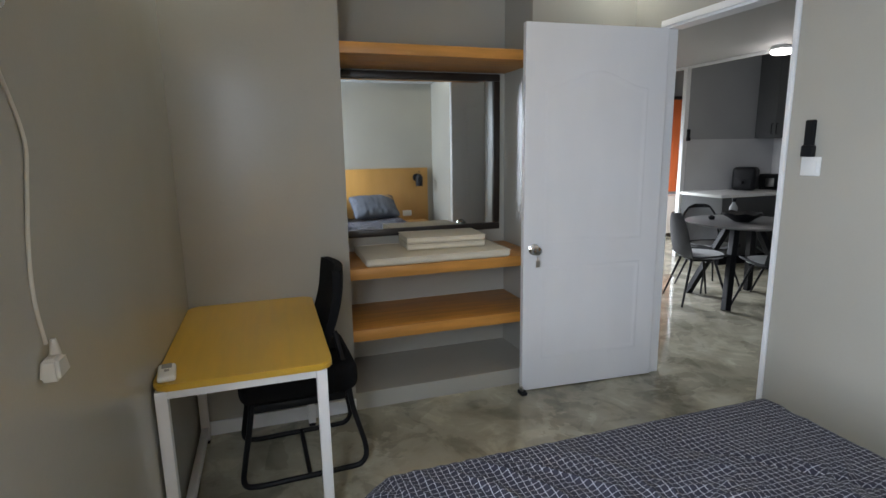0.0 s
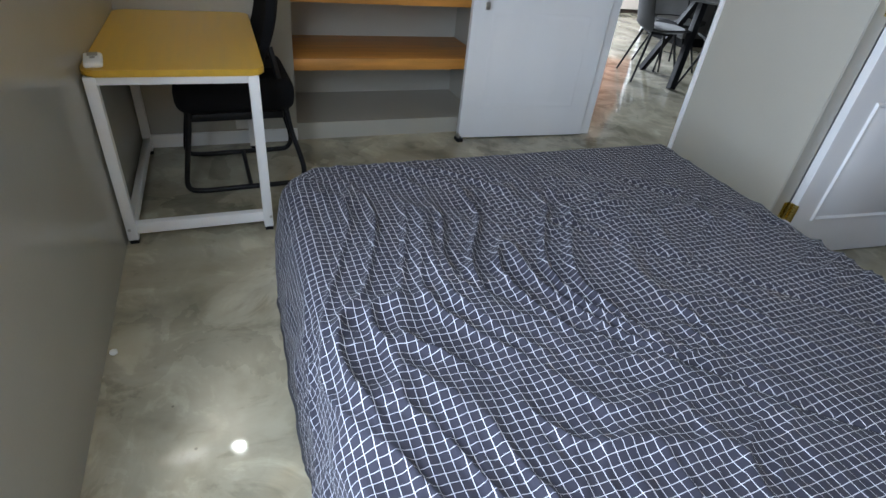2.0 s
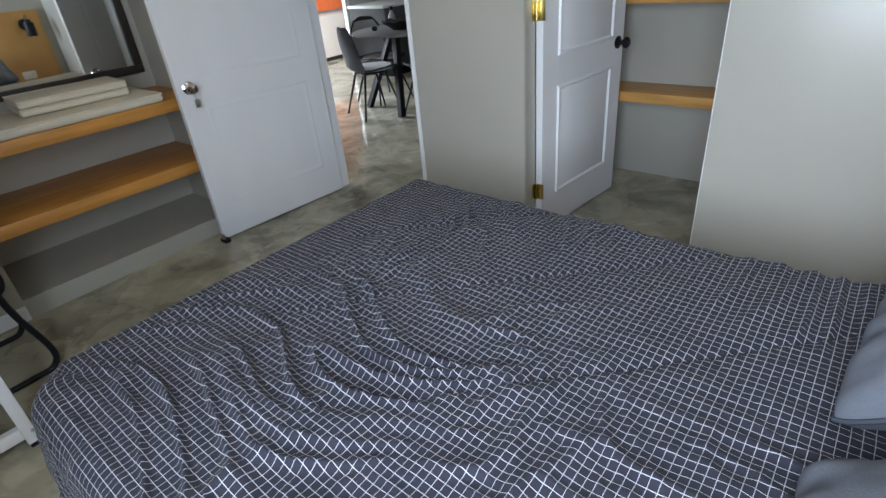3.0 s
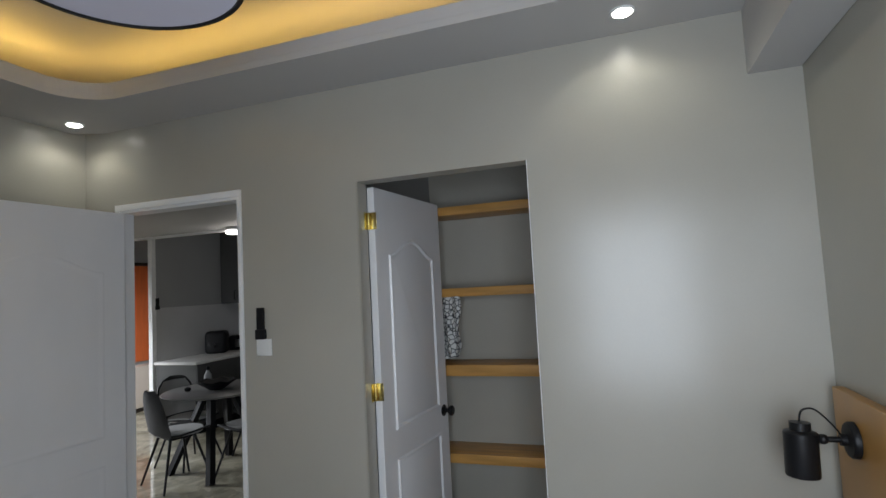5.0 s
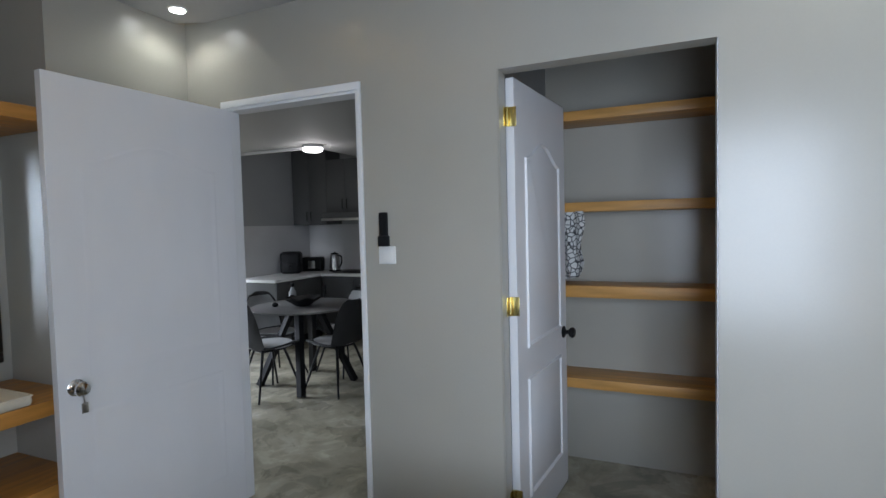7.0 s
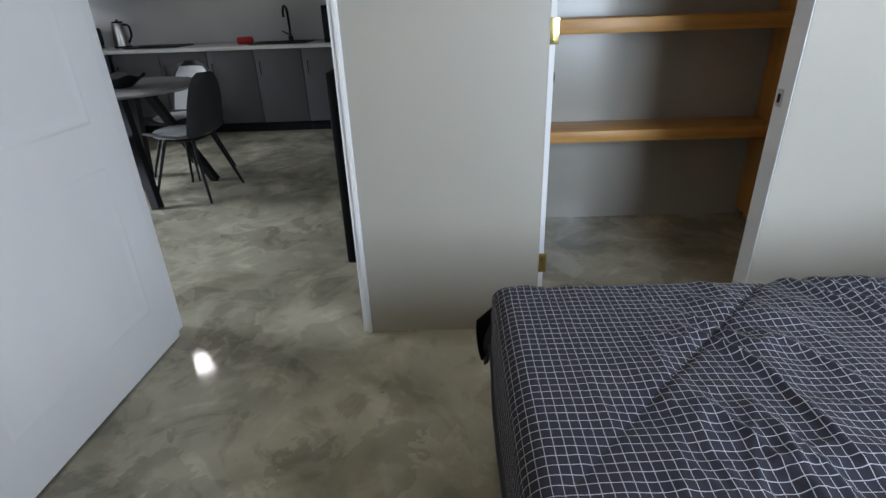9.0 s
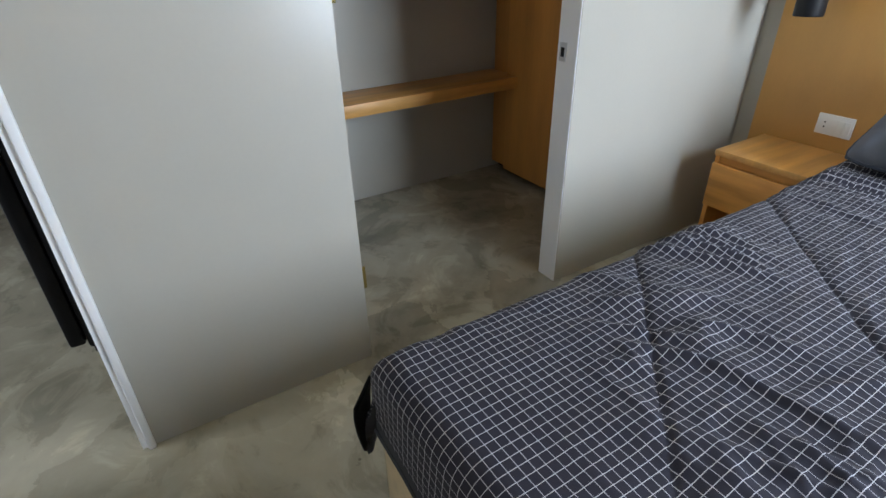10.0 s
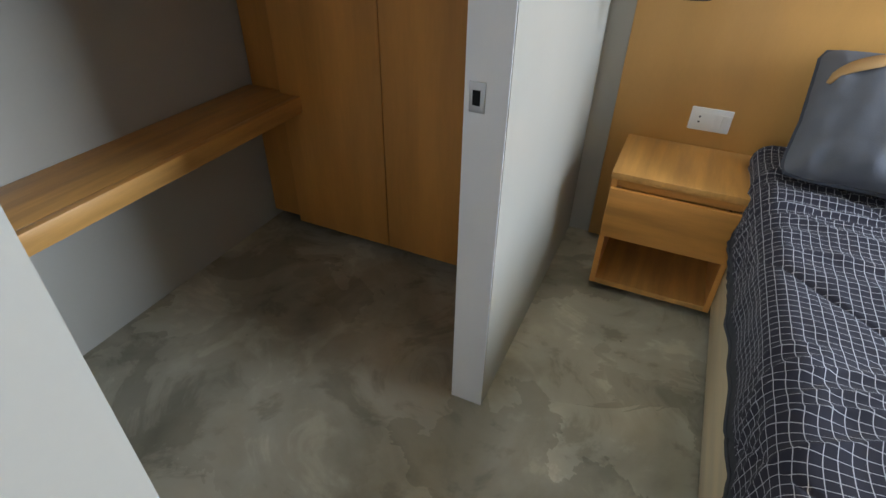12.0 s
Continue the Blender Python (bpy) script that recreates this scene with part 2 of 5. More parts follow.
def check_material(name, ground, line, pitch, width, rough=0.85):
    """Woven window-pane check: thin pale lines on a dark ground, in metres of cloth."""
    m = bpy.data.materials.new(name)
    m.use_nodes = True
    n, l = m.node_tree.nodes, m.node_tree.links
    b = n["Principled BSDF"]
    uv = n.new("ShaderNodeUVMap")
    uv.uv_map = "cloth"
    sep = n.new("ShaderNodeSeparateXYZ")
    l.new(uv.outputs[0], sep.inputs[0])

    def math_node(op, a, c):
        x = n.new("ShaderNodeMath")
        x.operation = op
        for i, v in enumerate((a, c)):
            if isinstance(v, (int, float)):
                x.inputs[i].default_value = v
            else:
                l.new(v, x.inputs[i])
        return x.outputs[0]

    lines = []
    for k in (0, 1):
        f = math_node("FRACT", math_node("DIVIDE", sep.outputs[k], pitch[k]), 0)
        lines.append(math_node("MULTIPLY", math_node("LESS_THAN", f, width / pitch[k]), (1.0, 0.8)[k]))
    on = math_node("MAXIMUM", lines[0], lines[1])
    ns = n.new("ShaderNodeTexNoise")
    ns.inputs["Scale"].default_value, ns.inputs["Detail"].default_value = 7, 5
    l.new(uv.outputs[0], ns.inputs["Vector"])
    fine = n.new("ShaderNodeTexNoise")
    fine.inputs["Scale"].default_value = 420
    l.new(uv.outputs[0], fine.inputs["Vector"])
    g = n.new("ShaderNodeMix")
    g.data_type = "RGBA"
    g.inputs[6].default_value, g.inputs[7].default_value = (*[c * 0.78 for c in ground], 1), (*[c * 1.22 for c in ground], 1)
    l.new(ns.outputs[0], g.inputs[0])
    c = n.new("ShaderNodeMix")
    c.data_type = "RGBA"
    l.new(math_node("MULTIPLY", on, math_node("ADD", 0.55, math_node("MULTIPLY", fine.outputs[0], 0.7))), c.inputs[0])
    l.new(g.outputs[2], c.inputs[6])
    c.inputs[7].default_value = (*line, 1)
    l.new(c.outputs[2], b.inputs["Base Color"])
    b.inputs["Roughness"].default_value = rough
    b.inputs["Sheen Weight"].default_value = 0.05
    b.inputs["Specular IOR Level"].default_value = 0.18
    bp = n.new("ShaderNodeBump")
    bp.inputs["Strength"].default_value, bp.inputs["Distance"].default_value = 0.5, 0.001
    l.new(fine.outputs[0], bp.inputs["Height"])
    l.new(bp.outputs[0], b.inputs["Normal"])
    return m


M_CHECK = check_material("check_cotton", (0.0262, 0.0256, 0.0368), (0.52, 0.52, 0.56), (0.0195, 0.0185), 0.00135)


# ---------------- mesh helpers ----------------
def box(bm, x0, x1, y0, y1, z0, z1, bevel=0.0, seg=2):
    r = bmesh.ops.create_cube(bm, size=1, matrix=Matrix.Translation(((x0 + x1) / 2, (y0 + y1) / 2, (z0 + z1) / 2)) @ Matrix.Diagonal((x1 - x0, y1 - y0, z1 - z0, 1)))
    if bevel:
        es = list({e for v in r["verts"] for e in v.link_edges})
        bmesh.ops.bevel(bm, geom=es, offset=bevel, segments=seg, affect="EDGES", profile=0.5)
    return bm


def bx(*a, **k):
    return box(bmesh.new(), *a, **k)


def rod(bm, a, b, r0, r1=None, seg=16):
    a, b = Vector(a), Vector(b)
    d = b - a
    m = Matrix.Translation((a + b) / 2) @ d.to_track_quat("Z", "Y").to_matrix().to_4x4()
    bmesh.ops.create_cone(bm, cap_ends=True, segments=seg, radius1=r0, radius2=r0 if r1 is None else r1, depth=d.length, matrix=m)
    return bm


def tube(bm, pts, r, seg=8):
    """A round tube along points."""
    pts = [Vector(p) for p in pts]
    rings = []
    for i, p in enumerate(pts):
        d = (pts[min(i + 1, len(pts) - 1)] - pts[max(i - 1, 0)]).normalized()
        q = d.to_track_quat("Z", "Y").to_matrix()
        rings.append([bm.verts.new(p + q @ Vector((r * math.cos(2 * math.pi * k / seg), r * math.sin(2 * math.pi * k / seg), 0))) for k in range(seg)])
    for a, b in zip(rings, rings[1:]):
        # turn the next ring so that it lines up with this one
        s = min(range(seg), key=lambda o: sum((a[k].co - b[(k + o) % seg].co).length for k in range(seg)))
        for k in range(seg):
            bm.faces.new((a[k], a[(k + 1) % seg], b[(k + 1 + s) % seg], b[(k + s) % seg]))
        b[:] = b[s:] + b[:s]
    bm.faces.new(rings[0][::-1])
    bm.faces.new(rings[-1])
    return bm


def smooth_path(pts, n=8):
    """Points of a smooth curve through pts."""
    pts = [Vector(p) for p in pts]
    out = []
    for i in range(len(pts) - 1):
        p0, p1, p2, p3 = pts[max(i - 1, 0)], pts[i], pts[i + 1], pts[min(i + 2, len(pts) - 1)]
        for k in range(n):
            t = k / n
            out.append(0.5 * ((2 * p1) + (p2 - p0) * t + (2 * p0 - 5 * p1 + 4 * p2 - p3) * t * t + (3 * p1 - p0 - 3 * p2 + p3) * t ** 3))
    return out + [pts[-1]]


def lathe(bm, prof, seg=32, at=(0, 0, 0)):
    """Turned shape from (radius, height) pairs."""
    rings = [[bm.verts.new((at[0] + r * math.cos(2 * math.pi * k / seg), at[1] + r * math.sin(2 * math.pi * k / seg), at[2] + z)) for k in range(seg)] for r, z in prof]
    for a, b in zip(rings, rings[1:]):
        for k in range(seg):
            bm.faces.new((a[k], a[(k + 1) % seg], b[(k + 1) % seg], b[k]))
    bm.faces.new(rings[0][::-1])
    bm.faces.new(rings[-1])
    return bm


def plate(bm, outline, z0, z1):
    """A flat prism over an outline of (x, y)."""
    lo, hi = [[bm.verts.new((x, y, z)) for x, y in outline] for z in (z0, z1)]
    bm.faces.new(lo[::-1])
    bm.faces.new(hi)
    for k in range(len(outline)):
        j = (k + 1) % len(outline)
        bm.faces.new((lo[k], lo[j], hi[j], hi[k]))
    return bm


def mesh(name, bm, material, smooth=False, uv=False):
    bmesh.ops.recalc_face_normals(bm, faces=bm.faces)
    me = bpy.data.meshes.new(name)
    bm.to_mesh(me)
    bm.free()
    me.materials.append(material)
    if smooth:
        me.shade_smooth()
        me.set_sharp_from_angle(angle=radians(40))
    return me


def part(name, bm, material, parent, label="", smooth=True):
    ob = new(name, mesh(name, bm, material, smooth))
    ob.parent = parent
    if label:
        tagged(ob, label)
    return ob


def thing(name, label, category, m=None, group="", kind=""):
    ob = new(name)
    ob.empty_display_size = 0.1
    if m is not None:
        ob.matrix_world = m
    return tagged(ob, label, category, group, kind)


def solid(name, bm, material, label, category, m=None, group="", kind="", smooth=True):
    ob = new(name, mesh(name, bm, material, smooth))
    if m is not None:
        ob.matrix_world = m
    return tagged(ob, label, category, group, kind)


def structure(name, bm, material, label, category):
    return solid(name, bm, material, label, category, kind="structure", smooth=False)


# ---------------- the room ----------------
XW, YN, YR, YS, ZC, ZU = -2.668, -0.15, 0.0, -3.62, 2.588, 2.86   # west face, north face, recessed north face, south face, soffit, upper ceiling
structure("floor", bx(-3.2, 5.6, -4.2, 4.6, -0.12, 0.0), M_FLOOR, "polished grey cement floor with cloudy trowel marks", "floor")

# east wall: doorway to the dining area and the walk-in closet's opening
D0, D1, DZ = -1.094, -0.278, 2.122
C0, C1, CZ = -2.588, -1.770, 2.118
bm = bmesh.new()
for y0, y1, z0, z1 in ((-3.9, C0, 0, 2.95), (C0, C1, CZ, 2.95), (C1, D0 - 0.002, 0, 2.95), (D0 - 0.002, D1 + 0.002, DZ + 0.002, 2.95), (D1 + 0.002, 0.12, 0, 2.95)):
    box(bm, 0.0, 0.09 if y1 < 0 else 0.07, y0, y1, z0, z1)
structure("wall_east", bm, M_WALL, "sage grey painted wall with two door openings", "wall")

# north wall with the shelf niche
NL, NR, NB = -1.868, -0.72, 0.38
bm = bmesh.new()
box(bm, -2.85, NL, YN, 0.50, 0, 2.95)
box(bm, NR, 0.0, YR, 0.50, 0, 2.95)
box(bm, NL, NR, NB, 0.50, 0, 2.95)
structure("wall_north", bm, M_WALL, "sage grey painted wall with a deep open niche", "wall")
structure("niche_plinth", bx(NL, NR, YN + 0.003, NB, 0, 0.10), M_WALL, "low painted cement plinth in the niche", "plinth")

# west wall with the window
W0, W1, WZ0, WZ1 = -3.55, -2.54, 0.58, 2.17
bm = bmesh.new()
for y0, y1, z0, z1 in ((-3.9, W0, 0, 2.95), (W0, W1, 0, WZ0), (W0, W1, WZ1, 2.95), (W1, YN, 0, 2.95)):
    box(bm, XW - 0.15, XW, y0, y1, z0, z1)
structure("wall_west", bm, M_WALL, "sage grey painted wall with a window", "wall")
structure("wall_south", bx(-2.85, 0.0, YS - 0.15, YS, 0, 2.95), M_WALL, "sage grey painted wall behind the bed", "wall")
structure("beam", bx(XW, 0.0, YS + 0.003, -3.44, 2.338, 2.95), M_CEIL, "white painted ceiling beam over the headboard", "beam")

# ceiling: upper slab, and a lower soffit with a rounded recess and a raised cove lip
structure("ceiling", bx(-2.85, 0.1, -3.8, 0.5, ZU, 2.98), M_CEIL, "white painted recessed ceiling", "ceiling")
TX0, TX1, TY0, TY1, TR = -2.34, -0.365, -3.44, -0.48, 0.22
YE = -3.44


def recess(grow, r):
    """Outline of the ceiling recess, rounded at its two north corners."""
    x0, x1, y1 = TX0 - grow, TX1 + grow, TY1 + grow
    out = [(x1, YE)]
    out += [(x1 - r + r * math.cos(a), y1 - r + r * math.sin(a)) for a in np.linspace(0, math.pi / 2, 13)]
    out += [(x0 + r + r * math.cos(a), y1 - r + r * math.sin(a)) for a in np.linspace(math.pi / 2, math.pi, 13)]
    return out + [(x0, YE)]


def band(bm, inner, outer, z0, z1):
    """A band of even height between two open outlines."""
    k = len(inner)
    vs = [[bm.verts.new((x, y, z)) for x, y in o] for o in (inner, outer) for z in (z0, z1)]
    il, ih, ol, oh = vs
    for i in range(k - 1):
        for a, b in ((il, ih), (ih, oh), (oh, ol), (ol, il)):
            bm.faces.new((a[i], a[i + 1], b[i + 1], b[i]))
    for i in (0, k - 1):
        bm.faces.new((il[i], ih[i], oh[i], ol[i]))
    return bm


inner = recess(0, TR)
outer = []
for x, y in inner:
    fx = -2.70 if x < (TX0 + TX1) / 2 else 0.0
    outer.append((fx, y) if y < TY1 - TR + 1e-6 else None)
k = len(inner)
for i in range(k):
    if outer[i] is None:
        x, y = inner[i]
        a = math.atan2(y - (TY1 - TR), x - (TX1 - TR)) if x > -1.35 else math.atan2(y - (TY1 - TR), x - (TX0 + TR))
        if x > -1.35:
            outer[i] = (0.0, (TY1 - TR) + (YR - TY1 + TR) * math.tan(a)) if a < math.pi / 4 else (TX1 - TR + TR * math.cos(a) * 1.0 + (TR + 0.365 - TR) * (math.cos(a) / math.cos(math.pi / 4)), YR)
        else:
            outer[i] = (-2.70, (TY1 - TR) + (YR - TY1 + TR) * math.tan(math.pi - a)) if a > 3 * math.pi / 4 else (TX0 + TR + TR * math.cos(a) + 0.36 * (math.cos(a) / math.cos(math.pi / 4)), YR)
bm = band(bmesh.new(), inner, outer, ZC, ZC + 0.03)
band(bm, recess(0.0, TR), recess(0.025, TR + 0.025), ZC + 0.0305, ZC + 0.082)
structure("ceiling_soffit", bm, M_CEIL, "white dropped ceiling border with a rounded cove", "ceiling")
structure("ceiling_niche", bx(NL, NR, YR, NB, 2.58, 2.62), M_CEIL, "painted top of the niche", "ceiling")


def frame_rails(name, label, y0, y1, ztop, w, x0, x1, both=False):
    """Door lining and casing round an opening of the east wall."""
    f = tagged(new(name), label, "door frame", kind="structure")
    part("jamb", bx(x0, 0.071, y1 - 0.012, y1, 0, ztop), M_WHITE, f, smooth=False)
    part("jamb", bx(x0, x1, y0, y0 + 0.018, 0, ztop), M_WHITE, f, smooth=False)
    part("head", bx(x0, x1, y0 + 0.018, y1 - 0.012, ztop - 0.018, ztop), M_WHITE, f, smooth=False)
    part("casing", bx(-0.016, -0.001, y1 - 0.006, y1 + w, 0, ztop - 0.006, bevel=0.004), M_WHITE, f)
    part("casing", bx(-0.016, -0.001, y0 - 0.016, y0 + 0.003, 0, ztop - 0.006, bevel=0.004), M_WHITE, f)
    part("casing", bx(-0.018, -0.001, y0 - 0.016, y1 + w, ztop - 0.006, ztop + 0.03, bevel=0.004), M_WHITE, f)
    return f


frame_rails("door_frame_1", "white painted timber door frame", D0, D1, DZ, 0.03, -0.001, 0.094)
f = tagged(new("door_frame_2"), "slim painted closet door jambs with a steel strike plate", "door frame", kind="structure")
part("jamb", bx(0.003, 0.092, C1 - 0.005, C1 - 0.001, 0, CZ - 0.001), M_WALL, f, smooth=False)
part("jamb", bx(0.002, 0.091, C0 + 0.001, C0 + 0.004, 0, CZ - 0.001), M_WHITE, f, smooth=False)
sp = part("strike_plate", bx(0.047, 0.080, C0 + 0.0045, C0 + 0.0065, 0.846, 0.906, bevel=0.001), M_STEEL, f, "steel strike plate")
part("latch_hole", bx(0.057, 0.073, C0 + 0.0066, C0 + 0.0072, 0.860, 0.890), M_BLACKP, f, smooth=False)

# baseboards
structure("baseboard", bx(XW + 0.02, NL - 0.002, YN - 0.012, YN - 0.001, 0, 0.075, bevel=0.003), M_WHITE, "low white painted baseboard", "baseboard")

# window in the west wall: frame, sliding sashes and glass
win = tagged(new("window_1"), "white aluminium sliding window", "window", kind="structure")
wx0, wx1 = XW - 0.10, XW - 0.03
for a in ((W0, W1, WZ0, WZ0 + 0.05), (W0, W1, WZ1 - 0.05, WZ1), (W0, W0 + 0.05, WZ0 + 0.05, WZ1 - 0.05), (W1 - 0.05, W1, WZ0 + 0.05, WZ1 - 0.05), ((W0 + W1) / 2 - 0.025, (W0 + W1) / 2 + 0.025, WZ0 + 0.05, WZ1 - 0.05)):
    part("window_frame", bx(wx0, wx1, *a, bevel=0.004), M_WHITE, win)
part("window_sill", bx(XW - 0.03, XW + 0.015, W0, W1, WZ0 - 0.004, WZ0 + 0.016, bevel=0.004), M_WHITE, win)
structure("window_casing", bx(XW + 0.001, XW + 0.02, W1 + 0.0, W1 + 0.035, 0.0, 2.2, bevel=0.004), M_WHITE, "white upright trim beside the window", "trim")


# ---------------- doors ----------------
def ring_pts(x0, x1, z0, z1, arch, n=9):
    """Panel outline, with an arched top when arch is not zero."""
    pts = [(x0, z0), (x1, z0), (x1, z1)]
    if arch:
        w = x1 - x0
        for i in range(1, n + 4):
            u = i / (n + 4)
            s = math.sin(math.pi * u)
            pts.append((x1 - w * u, z1 + arch * (s ** 2)))
    pts.append((x0, z1))
    return pts


def moulding(bm, pts, y, side, w=0.022, h=0.007):
    """A raised ogee moulding along a closed outline on a door face, and the field within it."""
    c = Vector((sum(p[0] for p in pts) / len(pts), sum(p[1] for p in pts) / len(pts)))
    k = len(pts)
    rings = []
    for off, up in ((0, 0), (0.25 * w, h * 0.9), (0.6 * w, h), (w, -0.004 * 0), (w * 1.9, h * 0.7)):
        ring = []
        for i in range(k):
            p0, p, p1 = (Vector(pts[(i + j) % k]) for j in (-1, 0, 1))
            t0, t1 = (p - p0).normalized(), (p1 - p).normalized()
            nrm = Vector((-(t0 + t1).y, (t0 + t1).x)).normalized()
            m = 1 / max(0.5, nrm.dot(Vector((-t0.y, t0.x))))
            q = p + nrm * off * m
            ring.append(bm.verts.new((q.x, y + side * (up + 0.0006), q.y)))
        rings.append(ring)
    for a, b in zip(rings, rings[1:]):
        for i in range(k):
            bm.faces.new((a[i], a[(i + 1) % k], b[(i + 1) % k], b[i]))
    bm.faces.new(rings[-1])
    return bm


def door_leaf(name, w, h, label, m, relief, metal, metal_label):
    d = thing(name, label, "door", m, kind="structure")
    part("leaf", bx(0, w, 0, 0.038, 0.008, h, bevel=0.002), M_DOOR, d, smooth=False)
    for side, y in ((-1, 0.0), (1, 0.038)):
        for z0, z1, arch in ((0.20, 0.76, 0), (0.90, h - 0.33, 0.09)):
            part("panel", moulding(bmesh.new(), ring_pts(0.12, w - 0.12, z0, z1, arch), y, side, h=relief), M_DOOR, d)
    for side, y in ((-1, 0.0), (1, 0.038)):
        kb = bmesh.new()
        lathe(kb, [(0.0, 0), (0.032, 0), (0.033, 0.006), (0.026, 0.010), (0.012, 0.014), (0.012, 0.030), (0.022, 0.036), (0.029, 0.046), (0.029, 0.056), (0.022, 0.064), (0.0, 0.066)], 24)
        knob = part("knob", kb, metal, d, metal_label)
        knob.matrix_local = Matrix.Translation((w - 0.062, y, 0.87)) @ Euler((radians(90) * (1 if side < 0 else -1), 0, 0)).to_matrix().to_4x4()
    return d


door_a = door_leaf("door_1", 0.885, 2.10, "open white moulded bedroom door with chrome knob", pose(-0.012, -0.318, 0, 0, 0, 176.6) @ Matrix.Translation((0, -0.038, 0)), 0.0018, M_CHROME, "chrome round door knob")
kb = bmesh.new()
tube(kb, smooth_path([(0, 0, 0), (0.004, -0.006, -0.02), (0.0, -0.008, -0.045)], 4), 0.002, 6)
box(kb, -0.012, 0.012, -0.010, -0.006, -0.085, -0.045, bevel=0.001)
part("key", kb, M_STEEL, door_a, "small key hanging in the lock").matrix_local = Matrix.Translation((0.82, 0.10, 0.86))
st = thing("door_stop", "small black rubber door stop under the open door", "door stop", pose(-0.895, -0.29, 0))
part("foot", bx(-0.028, 0.012, -0.03, 0.03, 0.0, 0.022, bevel=0.006), M_BLACKP, st)
part("bracket", bx(-0.022, -0.008, -0.016, 0.016, 0.022, 0.05, bevel=0.003), M_STEEL, st)
closet_leaf = door_leaf("door_2", 0.745, 2.105, "open white moulded closet door with arched panel", pose(0.100, -1.811, 0, 0, 0, -5.6), 0.011, M_BLACKM, "dark metal round door knob")
for hz in (1.937, 1.112, 0.245):
    hb = bmesh.new()
    box(hb, 0.060, 0.092, C1 - 0.0075, C1 - 0.0052, hz - 0.042, hz + 0.042, bevel=0.001)
    box(hb, 0.0965, 0.0990, C1 - 0.052, C1 - 0.014, hz - 0.042, hz + 0.042, bevel=0.001)
    for kz in (-0.028, 0.0, 0.028):
        rod(hb, (0.090, C1 - 0.014, hz + kz - 0.0135), (0.090, C1 - 0.014, hz + kz + 0.0135), 0.0065, seg=10)
    for sz in (-0.025, 0.0, 0.025):
        rod(hb, (0.0955, C1 - 0.036, hz + sz), (0.0968, C1 - 0.036, hz + sz), 0.0035, seg=8)
    ob = part("hinge", hb, M_BRASS, closet_leaf, "polished brass hinge")
    ob.matrix_parent_inverse = closet_leaf.matrix_world.inverted()

# ---------------- niche: shelves, mirror, cushions ----------------
for z0, z1 in ((1.925, 1.980), (0.750, 0.812), (0.400, 0.464)):
    sh = thing("niche_shelf", "thick orange-brown wooden niche shelf", "shelf", pose(0, 0, z0), group="niche shelves")
    part("board", bx(NL + 0.002, NR - 0.002, YN + 0.0262, NB - 0.002, 0, z1 - z0, bevel=0.001), M_OAKX, sh)
    part("front_edge", bx(NL + 0.002, NR - 0.002, YN + 0.006, YN + 0.026, 0, z1 - z0 + 0.0005, bevel=0.003), M_OAKX, sh)
mir = thing("wall_mirror", "large mirror in a dark brown wooden frame in the niche", "mirror", pose(0, NB - 0.001, 0))
mx0, mx1, mz0, mz1, fw = -1.860, -0.768, 0.903, 1.915, 0.045
for a in ((mx0, mx1, mz0, mz0 + fw), (mx0, mx1, mz1 - fw, mz1), (mx0, mx0 + fw, mz0 + fw, mz1 - fw), (mx1 - fw, mx1, mz0 + fw, mz1 - fw)):
    part("frame", bx(a[0], a[1], -0.035, -0.001, a[2], a[3], bevel=0.005), M_FRAME, mir)
part("glass", bx(mx0 + fw, mx1 - fw, -0.018, -0.004, mz0 + fw, mz1 - fw), M_MIRROR, mir, "clear mirror glass", smooth=False)


def folded_pad(name, label, x, y, z, w, d, layers, th, turn):
    t = thing(name, label, "mattress pad", pose(x, y, z, 0, 0, turn))
    for i in range(layers):
        bm = bx(-w / 2, w / 2, -d / 2, d / 2, i * (th + 0.001), i * (th + 0.001) + th, bevel=min(0.018, th * 0.42), seg=3)
        for v in bm.verts:
            if v.co.z > i * (th + 0.001) + th * 0.5:
                v.co.z += 0.006 * noise.noise(v.co * 9)
        part("layer", bm, M_CREAM, t)
        pp = [(-w / 2 + 0.004, -d / 2 + 0.004), (w / 2 - 0.004, -d / 2 + 0.004), (w / 2 - 0.004, d / 2 - 0.004), (-w / 2 + 0.004, d / 2 - 0.004), (-w / 2 + 0.004, -d / 2 + 0.004)]
        part("piping", tube(bmesh.new(), [(a, b, i * (th + 0.001) + th * 0.94) for a, b in pp], 0.004, 6), M_CREAM, t)
    return t


folded_pad("folded_mattress", "folded cream cotton mattress pad on the niche shelf", -1.345, 0.085, 0.812, 0.86, 0.46, 1, 0.045, -1)
folded_pad("folded_mattress", "smaller cream pad folded double on top of another", -1.255, 0.145, 0.859, 0.49, 0.28, 2, 0.036, -3)


# ---------------- closet ----------------
CB, CS, CN = 1.167, -3.112, -1.715      # back face, wooden panel face, north face
bm = bmesh.new()
box(bm, 0.092, 4.55, CN, -1.635, 0, 2.95)
structure("wall_closet_north", bm, M_KWALL, "grey painted wall between closet and dining area", "wall")
structure("wall_closet_back", bx(CB, CB + 0.1, -3.9, CN, 0, 2.95), M_WALL, "grey painted back wall of the closet", "wall")
structure("wall_closet_south", bx(0.10, CB, -3.9, -3.8, 0, 2.95), M_WALL, "plain wall closing the closet", "wall")
structure("ceiling_closet", bx(0.05, CB + 0.05, -3.8, CN, 2.50, 2.60), M_CEIL, "white painted closet ceiling", "ceiling")
